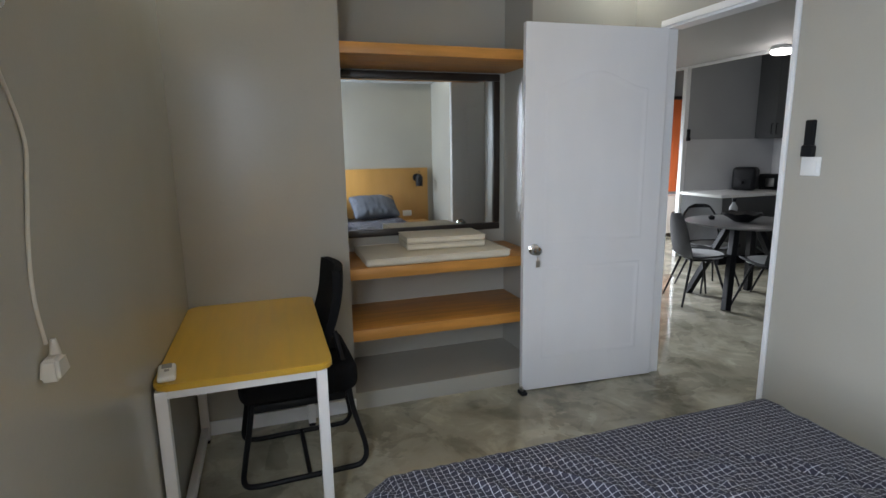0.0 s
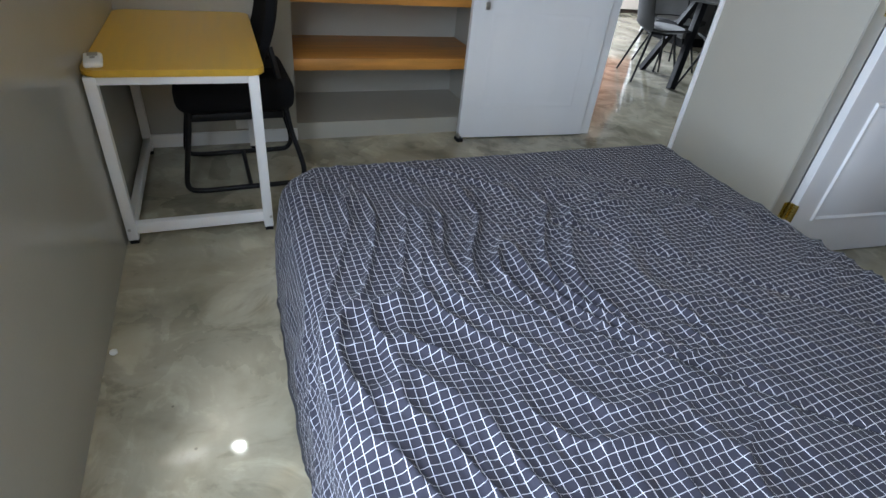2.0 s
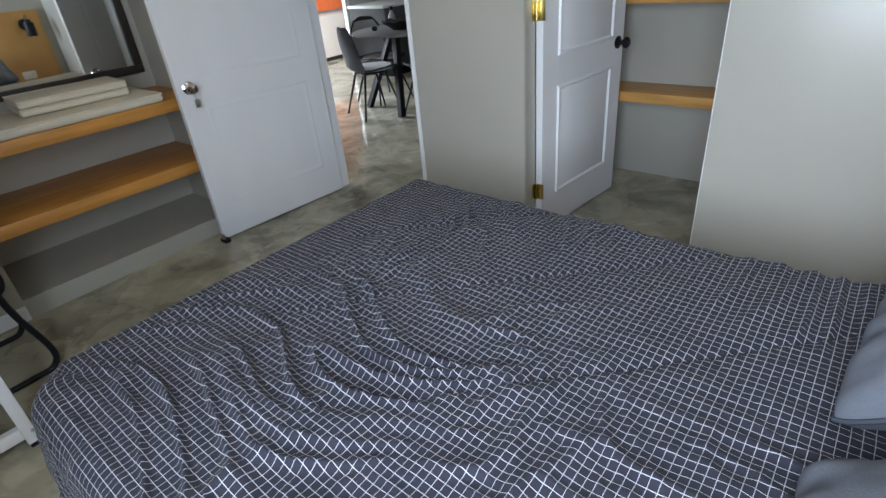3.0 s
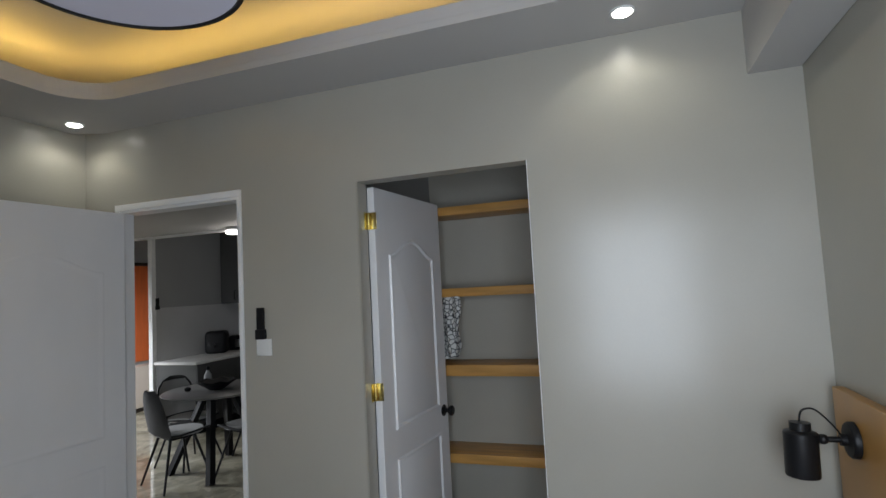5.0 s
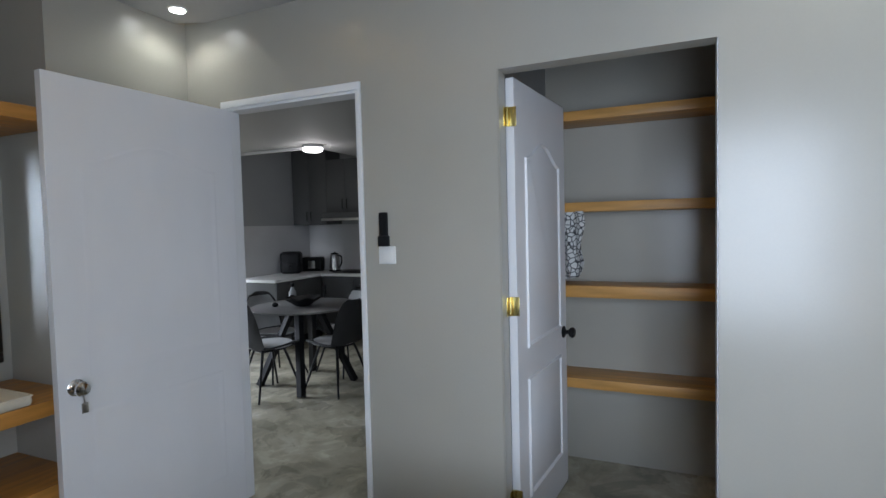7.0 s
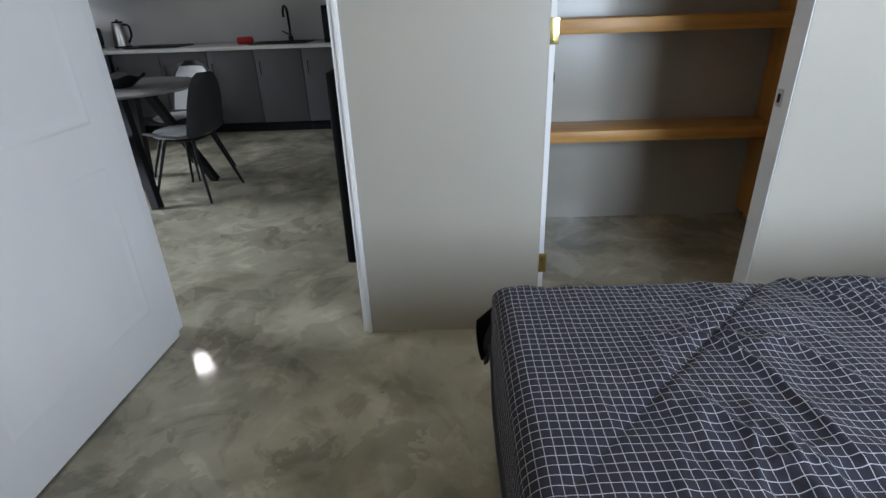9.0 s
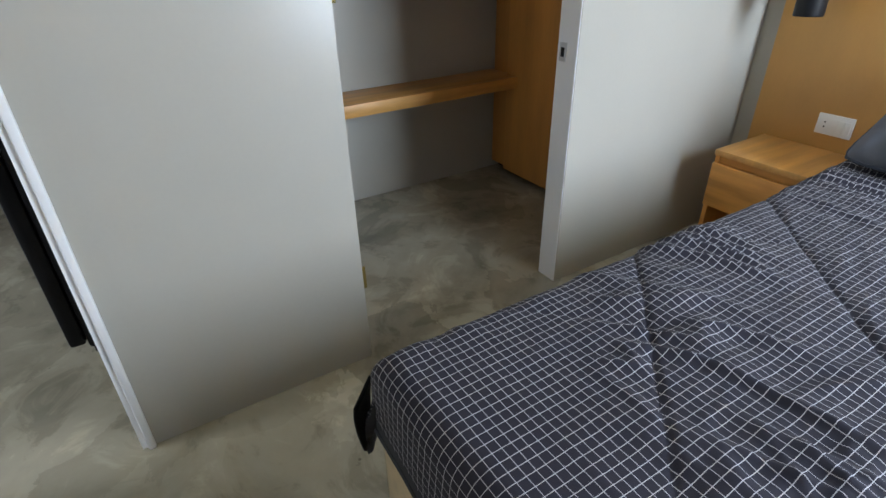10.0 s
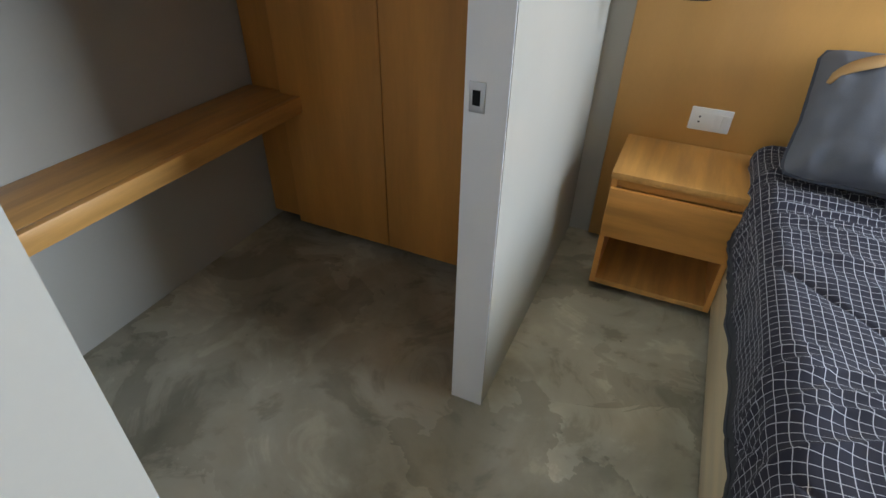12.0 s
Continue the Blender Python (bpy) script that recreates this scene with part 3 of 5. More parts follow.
for z0, z1 in ((2.045, 2.098), (1.532, 1.585), (1.045, 1.112), (0.520, 0.577)):
    sh = thing("closet_shelf", "thick oak shelf fixed along the closet back wall", "shelf", pose(0, 0, z0), group="closet shelves")
    part("board", bx(0.9402, CB - 0.002, CS - 0.01, CN - 0.002, 0, z1 - z0, bevel=0.001), M_OAK, sh)
    part("front_edge", bx(0.915, 0.940, CS - 0.01, CN - 0.002, 0, z1 - z0 + 0.0005, bevel=0.003), M_OAK, sh)
ward = thing("closet_cabinet", "tall closed oak veneer cabinet with flush doors", "cabinet", pose(0.10, CS, 0))
part("body", bx(0.004, 1.06, -0.58, -0.034, 0.045, 2.30), M_OAKV, ward, smooth=False)
part("plinth", bx(0.004, 1.06, -0.56, -0.075, 0.0, 0.045), M_BLACKP, ward, smooth=False)
part("filler_panel", bx(0.906, 1.058, -0.032, -0.020, 0.042, 2.30, bevel=0.0015), M_OAKV, ward, smooth=False)
for x0, x1 in ((0.006, 0.485), (0.488, 0.904)):
    part("door", bx(x0, x1, -0.022, 0.012, 0.042, 2.30, bevel=0.0015), M_OAKV, ward, smooth=False)
part("lock", lathe(bmesh.new(), [(0, 0), (0.010, 0), (0.010, 0.006), (0, 0.006)], 16), M_STEEL, ward).matrix_local = pose(0.46, 0.012, 0.98, -90)


def cloth_pattern():
    m = mat("printed_cotton", (0.62, 0.62, 0.60), 0.9, var=0.05, scale=30, fine=200, bump=0.3)
    n, l = m.node_tree.nodes, m.node_tree.links
    v = n.new("ShaderNodeTexVoronoi")
    v.feature, v.inputs["Scale"].default_value = "DISTANCE_TO_EDGE", 34
    tc = n.new("ShaderNodeTexCoord")
    l.new(tc.outputs["Object"], v.inputs["Vector"])
    r = n.new("ShaderNodeValToRGB")
    r.color_ramp.elements[0].position, r.color_ramp.elements[0].color = 0.05, (0.05, 0.05, 0.055, 1)
    r.color_ramp.elements[1].position, r.color_ramp.elements[1].color = 0.11, (0.62, 0.62, 0.6, 1)
    l.new(v.outputs["Distance"], r.inputs[0])
    l.new(r.outputs[0], n["Principled BSDF"].inputs["Base Color"])
    return m


bm = bmesh.new()
rows_ = []
for j in range(15):
    v = j / 14
    w = 0.075 + 0.012 * math.sin(v * 9) - 0.03 * max(0, v - 0.8) * 5
    rows_.append([bm.verts.new(((i / 10 - 0.5) * 2 * w, 0.012 * math.sin(i * 1.1 + v * 2) + (0.012 if k else 0), 0.37 * (1 - v) - (0.02 * (i / 10) if v > 0.9 else 0))) for k in (0, 1) for i in range(11)])
for a, b in zip(rows_, rows_[1:]):
    for i in range(10):
        bm.faces.new((a[i], a[i + 1], b[i + 1], b[i]))
        bm.faces.new((a[i + 11], b[i + 11], b[i + 12], a[i + 12]))
    bm.faces.new((a[0], b[0], b[11], a[11]))
    bm.faces.new((a[10], a[21], b[21], b[10]))
solid("hanging_bag", bm, cloth_pattern(), "white printed cotton bag hanging below a closet shelf", "bag", pose(0.93, -1.905, 1.165, 0, 0, 70))
hk = bmesh.new()
rod(hk, (0, 0, 0), (0, 0, 0.03), 0.004)
hk_ob = solid("bag_hook", hk, M_STEEL, "small steel hook under the shelf", "hook", pose(0.93, -1.905, 1.505))

# ---------------- bed ----------------
BX0, BX1, BY0, BY1, BZ = -2.10, -0.55, -3.575, -1.552, 0.530
bed = thing("bed", "wide low bed with a pale wooden base and mattress", "bed", pose(0, 0, 0))
part("side_rail", bx(BX1 - 0.045, BX1 - 0.012, BY0, BY1 - 0.04, 0.05, 0.30, bevel=0.004), M_PALE, bed)
part("side_rail", bx(BX0 + 0.012, BX0 + 0.045, BY0, BY1 - 0.04, 0.05, 0.30, bevel=0.004), M_PALE, bed)
part("foot_rail", bx(BX0 + 0.012, BX1 - 0.012, BY1 - 0.039, BY1 - 0.008, 0.05, 0.30, bevel=0.004), M_PALE, bed)
for lx in (BX0 + 0.06, BX1 - 0.11):
    for ly in (BY0 + 0.02, BY1 - 0.10):
        part("leg", bx(lx, lx + 0.05, ly, ly + 0.05, 0.0, 0.25, bevel=0.003), M_PALE, bed)
mt = bx(BX0 + 0.05, BX1 - 0.05, BY0 + 0.005, BY1 - 0.05, 0.26, BZ - 0.035, bevel=0.05, seg=4)
part("mattress", mt, M_CHARCOAL, bed, "charcoal grey mattress cover")


def quilt():
    """A check quilt over the bed: rounded over the mattress edges, hanging at three sides, quilted in diamonds and creased."""
    cx, hw = (BX0 + BX1) / 2, (BX1 - BX0) / 2
    r = 0.055
    dropw, drope, dropn = 0.40, 0.15, 0.15
    u0, u1 = -(hw - r) - math.pi * r / 2 - dropw, (hw - r) + math.pi * r / 2 + drope
    v0, v1 = BY0 + 0.05, BY1 - r + math.pi * r / 2 + dropn
    nu, nv = 380, 350

    def fold(s, flat):
        """Arc length past the flat part: outward shift and drop."""
        e = s - flat
        if e <= 0:
            return s, 0.0
        a = e / r
        if a < math.pi / 2:
            return flat + r * math.sin(a), r * (1 - math.cos(a))
        h = e - math.pi * r / 2
        return flat + r + 0.014 * (1 - math.exp(-h * 6)), r + h

    bm = bmesh.new()
    lay = bm.loops.layers.uv.new("cloth")
    grid = []
    for j in range(nv + 1):
        v = v0 + (v1 - v0) * j / nv
        row = []
        for i in range(nu + 1):
            u = u0 + (u1 - u0) * i / nu
            x, dx = fold(abs(u), hw - r)
            x = cx + math.copysign(x, u)
            yy, dy = fold(v - 0.0, BY1 - r)
            d = math.hypot(dx, dy) if min(dx, dy) > 0 else dx + dy
            z = BZ - min(d, 0.50)
            q = Vector((u, v, 0))
            # diamond quilting: narrow stitched grooves
            a, c2 = (cx + u + v + 2.845) / 0.575, (cx + u - v - 0.70) / 0.575
            puff = 0.0
            for seam, deep in ((abs(a - round(a)) * 0.406, 1.0), (abs(c2 - round(c2)) * 0.406, 0.3)):
                puff -= deep * (0.0075 * math.exp(-(seam / 0.005) ** 2) + 0.0035 * math.exp(-(seam / 0.03) ** 2))
            puff *= 0.45 if u < -0.2 else 1.0
            # long creases fanning out from the west edge, and shallow pulls across the rest
            wst = max(0.0, min(1.0, (-u + 0.45) / 0.7))
            bend = Vector((noise.noise(q * 1.9), noise.noise(q * 1.9 + Vector((9, 3, 1))), 0))
            along, across = v * 0.98 - u * 0.18, v * 0.18 + u * 0.98
            wq = Vector((across * 12.5 + bend.x * 2.8, along * 2.8 + bend.y * 1.4, 0.3))
            ridge = max(0.0, 1 - abs(noise.noise(wq)) * 3.0) ** 1.6
            gate = max(0.0, min(1.0, noise.noise(q * 1.6 + Vector((2, 7, 1))) * 2.2 + 0.8))
            wr = 0.025 * wst * gate * ridge
            al2, ac2 = v * 0.5 - u * 0.86, v * 0.86 + u * 0.5
            gate2 = max(0.0, min(1.0, noise.noise(q * 2.3 + Vector((8, 2, 6))) * 2.4 + 0.45))
            wr += 0.017 * max(0.12, wst) * gate2 * max(0.0, 1 - abs(noise.noise(Vector((ac2 * 13 + bend.y * 2.8, al2 * 3.6 + bend.x, 7.7)))) * 2.7) ** 1.8
            eq = Vector((u * 2.2 + bend.x * 1.2, v * 13 - u * 3 + bend.y * 2, 2.1))
            wr += 0.017 * (1 - wst * 0.7) * max(0.0, 1 - abs(noise.noise(eq)) * 2.4) ** 2 * max(0.0, min(1.0, noise.noise(q * 2.1 + Vector((5, 1, 8))) * 2 + 0.5))
            wr += (0.0028 + 0.0035 * wst) * noise.noise(Vector((across * 30, along * 8, 1.7)) + bend * 3)
            wr += 0.0055 * wst * gate2 * max(0.0, 1 - abs(noise.noise(Vector((across * 26 + bend.y * 3, along * 5, 4.4)))) * 3.0) ** 2
            wr += 0.010 * noise.noise(q * 1.7 + Vector((4, 4, 4))) + 0.003 * noise.noise(q * 7)
            h = puff + wr
            top = max(0.0, 1 - d / 0.06)
            out = Vector((0, 0, 0))
            if dx > 0:
                out.x += math.copysign(1, u) * min(1, dx / 0.06)
            if dy > 0:
                out.y += min(1, dy / 0.06)
            hang = 0.012 * noise.noise(Vector((u * 3 if dy > dx else v * 9, (v if dy > dx else u) * 2, 5))) * min(1, d / 0.15)
            edge = min(1.0, max(0.0, (v1 - 0.2 - v) / 0.40)) * 0.85 + 0.15
            h *= edge
            if dx > 0 and dy > 0 and u > 0:
                out *= 1 + 0.2 * min(dx, dy) / 0.1
                hang += 0.010 * min(1, min(dx, dy) / 0.12)
            elif dx > 0 and u < 0:
                hang += 0.025 * min(1, dx / 0.2)
            # the corners at the foot end are rounded in plan
            rc = 0.16 if u < 0 else 0.03
            ca, cb = abs(x - cx) - (hw - rc), yy - (BY1 - rc)
            if ca > 0 and cb > 0:
                k = 1 + (max(ca, cb) / math.hypot(ca, cb) - 1) * min(1.0, min(ca, cb) * 12)
                x, yy = cx + math.copysign(hw - rc + ca * k, u), BY1 - rc + cb * k
            p = Vector((x, yy, z)) + Vector((0, 0, h)) * (0.25 + 0.75 * top) + out * (h * 0.5 + hang)
            row.append((bm.verts.new(p), u, v))
        grid.append(row)
    for j in range(nv):
        for i in range(nu):
            c = (grid[j][i], grid[j][i + 1], grid[j + 1][i + 1], grid[j + 1][i])
            f = bm.faces.new([k[0] for k in c])
            for lp, k in zip(f.loops, c):
                lp[lay].uv = (k[1] + 5, k[2] + 5)
            if c[1][1] > u1 - 0.034 or c[2][2] > v1 - 0.030:
                f.material_index = 1
    hem_pts = [grid[j][0][0].co.copy() for j in range(0, nv, 2)] + [grid[nv][i][0].co.copy() for i in range(0, nu, 2)] + [grid[j][nu][0].co.copy() for j in range(nv, -1, -2)]
    me = bpy.data.meshes.new("quilt")
    bm.to_mesh(me)
    bm.free()
    me.materials.append(M_CHECK)
    me.materials.append(M_CHARCOAL)
    me.shade_smooth()
    ob = new("quilt", me)
    th = ob.modifiers.new("thickness", "SOLIDIFY")
    th.thickness, th.offset, th.material_offset = 0.012, -1, 1
    part("hem", tube(bmesh.new(), hem_pts, 0.006, 6), M_CHARCOAL, ob, "dark corded hem")
    fl = bmesh.new()
    rows2 = []
    for k in range(9):
        f = k / 8
        wdt = 0.040 * (1 - f ** 2.2 * 0.75)
        rows2.append([fl.verts.new((BX1 + 0.016 + 0.006 * math.sin(f * 5) - 0.55 * wdt * q, BY1 + 0.010 + 0.008 * f + wdt * q * 0.7, 0.415 - 0.145 * f - 0.012 * q)) for q in (-1, -0.5, 0, 0.5, 1)])
    for a, c in zip(rows2, rows2[1:]):
        for i in range(4):
            fl.faces.new((a[i], a[i + 1], c[i + 1], c[i]))
    flap = part("corner_flap", fl, M_BLACK, ob, "black lining hanging out at the corner")
    th = flap.modifiers.new("thickness", "SOLIDIFY")
    th.thickness = 0.006
    return tagged(ob, "rumpled navy and white check quilt spread over the bed", "quilt")


quilt()


def pillow(name, label, w, d, h, m):
    def rim(a, b):
        """Outline with drawn-in sides, blunt corners and a slightly wavy seam."""
        k = 1 - 0.07 * (a * a * b * b) ** 3
        wv = 0.004 * noise.noise(Vector((a * 4, b * 4, w * 9))) * max(abs(a), abs(b)) ** 8
        return a * w / 2 * (1 - 0.055 * (1 - b * b) * abs(a)) * k + wv, b * d / 2 * (1 - 0.075 * (1 - a * a) * abs(b)) * k + wv

    bm = bmesh.new()
    n = 44
    top, bot = [], []
    for sgn, rows2 in ((1, top), (-1, bot)):
        for j in range(n + 1):
            row = []
            for i in range(n + 1):
                a, b = i / n * 2 - 1, j / n * 2 - 1
                e = max(0.0, (1 - abs(a) ** 2.6)) ** 0.5 * max(0.0, (1 - abs(b) ** 2.6)) ** 0.5
                x, y = rim(a, b)
                z = sgn * (h / 2) * e + sgn * 0.006 * noise.noise(Vector((x * 9, y * 9, sgn))) * e
                pk = math.exp(-((b - 0.80) / 0.17) ** 2) + 0.6 * math.exp(-((abs(a) - 0.84) / 0.12) ** 2)
                z += sgn * 0.034 * e * pk * noise.noise(Vector((x * 26, y * 7 if b > 0.5 else y * 22, 1.3)))
                z += sgn * 0.01 * e * noise.noise(Vector((x * 20, y * 5, 3)))
                row.append(bm.verts.new((x, y, z)))
            rows2.append(row)
        for j in range(n):
            for i in range(n):
                bm.faces.new((rows2[j][i], rows2[j][i + 1], rows2[j + 1][i + 1], rows2[j + 1][i]))
    bmesh.ops.remove_doubles(bm, verts=bm.verts, dist=0.002)
    t = thing(name, label, "pillow", m)
    part("cover", bm, M_PILLOW, t)
    e = [(-1, -1, 0), (1, -1, 0), (1, 1, 0), (-1, 1, 0), (-1, -1, 0)]
    seam = [Vector(a).lerp(Vector(b), k / 12) for a, b in zip(e, e[1:]) for k in range(12)] + [Vector(e[0])]
    part("piping", tube(bmesh.new(), [Vector((*rim(p.x, p.y), 0)) for p in seam], 0.0055, 6), M_NAVY, t, "darker navy piping")
    return t


def lining_wedge(t, w, d, h):
    """Pale inner lining showing at a turned-back corner of the pillow's cover."""
    bm = bmesh.new()
    rows2 = []
    for k in range(13):
        f = k / 12
        a0 = Vector((0.90 - 0.62 * f ** 1.3, -0.30 - 0.66 * f ** 0.6, 0))
        wd = 0.20 * math.sin(math.pi * (0.06 + 0.94 * f)) + 0.004
        nrm = Vector((-0.66, 0.75, 0))
        row = []
        for g in (0.0, 0.5, 1.0):
            p = a0 + nrm * wd * g
            e = max(0.0, 1 - abs(p.x) ** 2.6) ** 0.55 * max(0.0, 1 - abs(p.y) ** 2.6) ** 0.55
            row.append(bm.verts.new((p.x * w / 2, p.y * d / 2, h / 2 * e + 0.007)))
        rows2.append(row)
    for r0, r1 in zip(rows2, rows2[1:]):
        for i in (0, 1):
            bm.faces.new((r0[i], r0[i + 1], r1[i + 1], r1[i]))
    ob = part("lining", bm, M_TAN, t, "pale beige inner lining at the corner")
    th = ob.modifiers.new("thickness", "SOLIDIFY")
    th.thickness, th.offset = 0.004, 0


M_NAVY = mat("navy_piping", (0.045, 0.052, 0.070), 0.8, var=0.1, scale=9, fine=200, bump=0.3)
p_ = pillow("pillow", "plump slate blue pillow leaning on the headboard", 0.64, 0.43, 0.19, pose(-0.912, -3.345, 0.700, -39, 0, -7))
lining_wedge(p_, 0.62, 0.41, 0.20)
pillow("pillow", "slate blue pillow lying flatter beside another pillow", 0.66, 0.46, 0.20, pose(-1.61, -3.325, 0.665, -33, 0, 2))

hbd = thing("headboard", "wide golden wooden headboard panel against the wall", "headboard", pose(0, YS, 0))
hx = (-2.46, -1.28, -0.085)
for x0, x1 in zip(hx, hx[1:]):
    part("panel", bx(x0 + 0.001, x1 - 0.001, 0.004, 0.04, 0.02, 1.195, bevel=0.004), M_HEAD, hbd)

# ---------------- nightstand ----------------
ns = thing("nightstand", "small oak nightstand with one drawer and an open shelf", "nightstand", pose(0, 0, 0))
nx0, nx1, ny0, ny1 = -0.564, -0.155, YS + 0.045, -3.240
part("top", bx(nx0, nx1, ny0, ny1, 0.447, 0.470, bevel=0.002), M_OAK, ns)
part("side", bx(nx1 - 0.022, nx1 - 0.004, ny0, ny1 - 0.006, 0.03, 0.447), M_OAKV, ns, smooth=False)
part("side", bx(nx0 + 0.004, nx0 + 0.022, ny0, ny1 - 0.006, 0.03, 0.447), M_OAKV, ns, smooth=False)
part("bottom", bx(nx0 + 0.022, nx1 - 0.022, ny0, ny1 - 0.006, 0.03, 0.05), M_OAK, ns, smooth=False)
part("back", bx(nx0 + 0.022, nx1 - 0.022, ny0, ny0 + 0.012, 0.05, 0.447), M_OAK, ns, smooth=False)
part("shelf", bx(nx0 + 0.022, nx1 - 0.022, ny0 + 0.012, ny1 - 0.02, 0.225, 0.24), M_OAK, ns, smooth=False)
part("drawer_front", bx(nx0 + 0.006, nx1 - 0.006, ny1 - 0.0055, ny1 + 0.010, 0.238, 0.418, bevel=0.002), M_OAKX, ns)
part("finger_rail", bx(nx0 + 0.022, nx1 - 0.022, ny1 - 0.03, ny1 - 0.012, 0.418, 0.447), M_OAKX, ns, smooth=False)
part("foot", bx(nx0 + 0.05, nx1 - 0.05, ny0 + 0.03, ny1 - 0.06, 0.0, 0.03), M_FRAME, ns, smooth=False)


def outlet(name, label, m, w, h, kind):
    t = thing(name, label, kind, m)
    part("plate", bx(-w / 2, w / 2, 0.0005, 0.008, -h / 2, h / 2, bevel=0.003), M_PLASTIC, t)
    return t


o = outlet("wall_outlet", "white wall plate with a socket and two switches", pose(-0.400, YS + 0.0405, 0.565), 0.128, 0.078, "outlet")
part("socket", bx(-0.012, 0.05, 0.0085, 0.010, -0.024, 0.024, bevel=0.0007), M_PLASTIC, o)
part("switch", bx(-0.034, -0.014, 0.0085, 0.012, -0.022, 0.022, bevel=0.001), M_PLASTIC, o)
part("switch", bx(-0.056, -0.036, 0.0085, 0.012, -0.022, 0.022, bevel=0.001), M_PLASTIC, o)
for zz in (-0.009, 0.009):
    part("slot", rod(bmesh.new(), (0.034, 0.0098, zz), (0.034, 0.0106, zz), 0.0032, seg=12), M_BLACKP, o)

# ---------------- reading lamp ----------------
wl = thing("wall_lamp", "black cylinder reading lamp fixed to the headboard", "wall lamp", pose(-0.25, YS + 0.041, 1.062))
part("base", lathe(bmesh.new(), [(0, 0), (0.055, 0), (0.055, 0.014), (0.050, 0.020), (0.018, 0.024), (0.018, 0.04), (0, 0.04)], 32), M_BLACKM, wl).matrix_local = pose(0, 0, 0, -90)
bm = rod(bmesh.new(), (0, 0.03, 0.0), (0, 0.085, 0.0), 0.009)
bmesh.ops.create_uvsphere(bm, u_segments=12, v_segments=8, radius=0.016, matrix=Matrix.Translation((0, 0.085, 0)))
rod(bm, (0, 0.085, 0), (0, 0.12, 0.0), 0.008)
part("arm", bm, M_BLACKM, wl)
sh = part("shade", lathe(bmesh.new(), [(0.040, -0.115), (0.046, -0.115), (0.048, -0.11), (0.048, 0.018), (0.044, 0.022), (0.030, 0.026), (0.030, 0.050), (0.0, 0.052)], 32), M_BLACKM, wl)
sh.matrix_local = pose(0, 0.145, 0.0, 2, 2, 0)
part("cable", tube(bmesh.new(), smooth_path([(0, 0.145, 0.05), (0.004, 0.135, 0.085), (0.006, 0.10, 0.09), (0.0, 0.06, 0.05), (0, 0.035, 0.012)], 6), 0.003, 6), M_BLACKP, wl)

# ---------------- switch and remote ----------------
t = outlet("light_switch", "white light switch plate beside the doorway", pose(-0.0, -1.227, 1.344, 0, 0, 90), 0.088, 0.082, "switch")
part("rocker", bx(-0.028, 0.028, 0.0082, 0.0105, -0.026, 0.026, bevel=0.001), M_PLASTIC, t)
rc = thing("remote_control", "black remote control in a wall holder above the switch", "remote control", pose(-0.001, -1.216, 1.464, 0, 0, 90))
part("body", bx(-0.0215, 0.0215, 0.004, 0.022, -0.075, 0.078, bevel=0.006), M_BLACKP, rc)
part("holder", bx(-0.026, 0.026, 0.0, 0.028, -0.079, -0.03, bevel=0.005), M_BLACKP, rc)

# ---------------- ceiling light with fan, downlights ----------------
FX, FY, FZ, FR = -1.37, -1.908, 2.348, 0.280
fan = thing("ceiling_fan_light", "round black drum ceiling light with fan blades above", "ceiling fan", pose(FX, FY, ZU))
part("canopy", lathe(bmesh.new(), [(0, 0), (0.10, 0), (0.11, -0.05), (0.09, -0.16), (0.09, -0.28), (0, -0.28)], 36), M_BLACKM, fan)
b0 = FZ - ZU
part("drum", lathe(bmesh.new(), [(0, b0 + 0.17), (FR - 0.02, b0 + 0.17), (FR, b0 + 0.15), (FR, b0), (FR - 0.012, b0), (FR - 0.012, b0 + 0.02), (0, b0 + 0.021)], 64), M_BLACKM, fan)
part("diffuser", lathe(bmesh.new(), [(0, b0 + 0.004), (FR - 0.0125, b0 + 0.004), (FR - 0.0125, b0 + 0.016), (0, b0 + 0.016)], 64), M_DIFF, fan, "frosted white diffuser")
for k in range(4):
    bm = bmesh.new()
    up, lo = [], []
    for i in range(17):
        s = i / 16
        rr = 0.10 + 0.49 * s
        a = -(0.15 * s + 0.9 * s ** 5)
        wd = 0.20 * (1 - 0.35 * s) * (1 if s < 0.9 else math.sqrt(max(0.02, 1 - ((s - 0.9) / 0.1) ** 2)))
        c, t_ = Vector((rr * math.cos(a), rr * math.sin(a), 0)), Vector((-math.sin(a), math.cos(a), 0))
        up.append([bm.verts.new(c + t_ * wd * q + Vector((0, 0, 0.055 * q + zz))) for zz in (0, 0.030) for q in (-0.6, 0, 0.6)])
    for p, q in zip(up, up[1:]):
        for i0, i1 in ((0, 1), (1, 2), (2, 5), (5, 4), (4, 3), (3, 0)):
            bm.faces.new((p[i0], p[i1], q[i1], q[i0]))
    for e in (up[0], up[-1]):
        bm.faces.new((e[0], e[1], e[2], e[5], e[4], e[3]))
    bl = part("blade", bm, M_BLADE, fan, "dark brown curved fan blade")
    bl.matrix_local = pose(0, 0, b0 + 0.195, 0, 0, 90 * k)
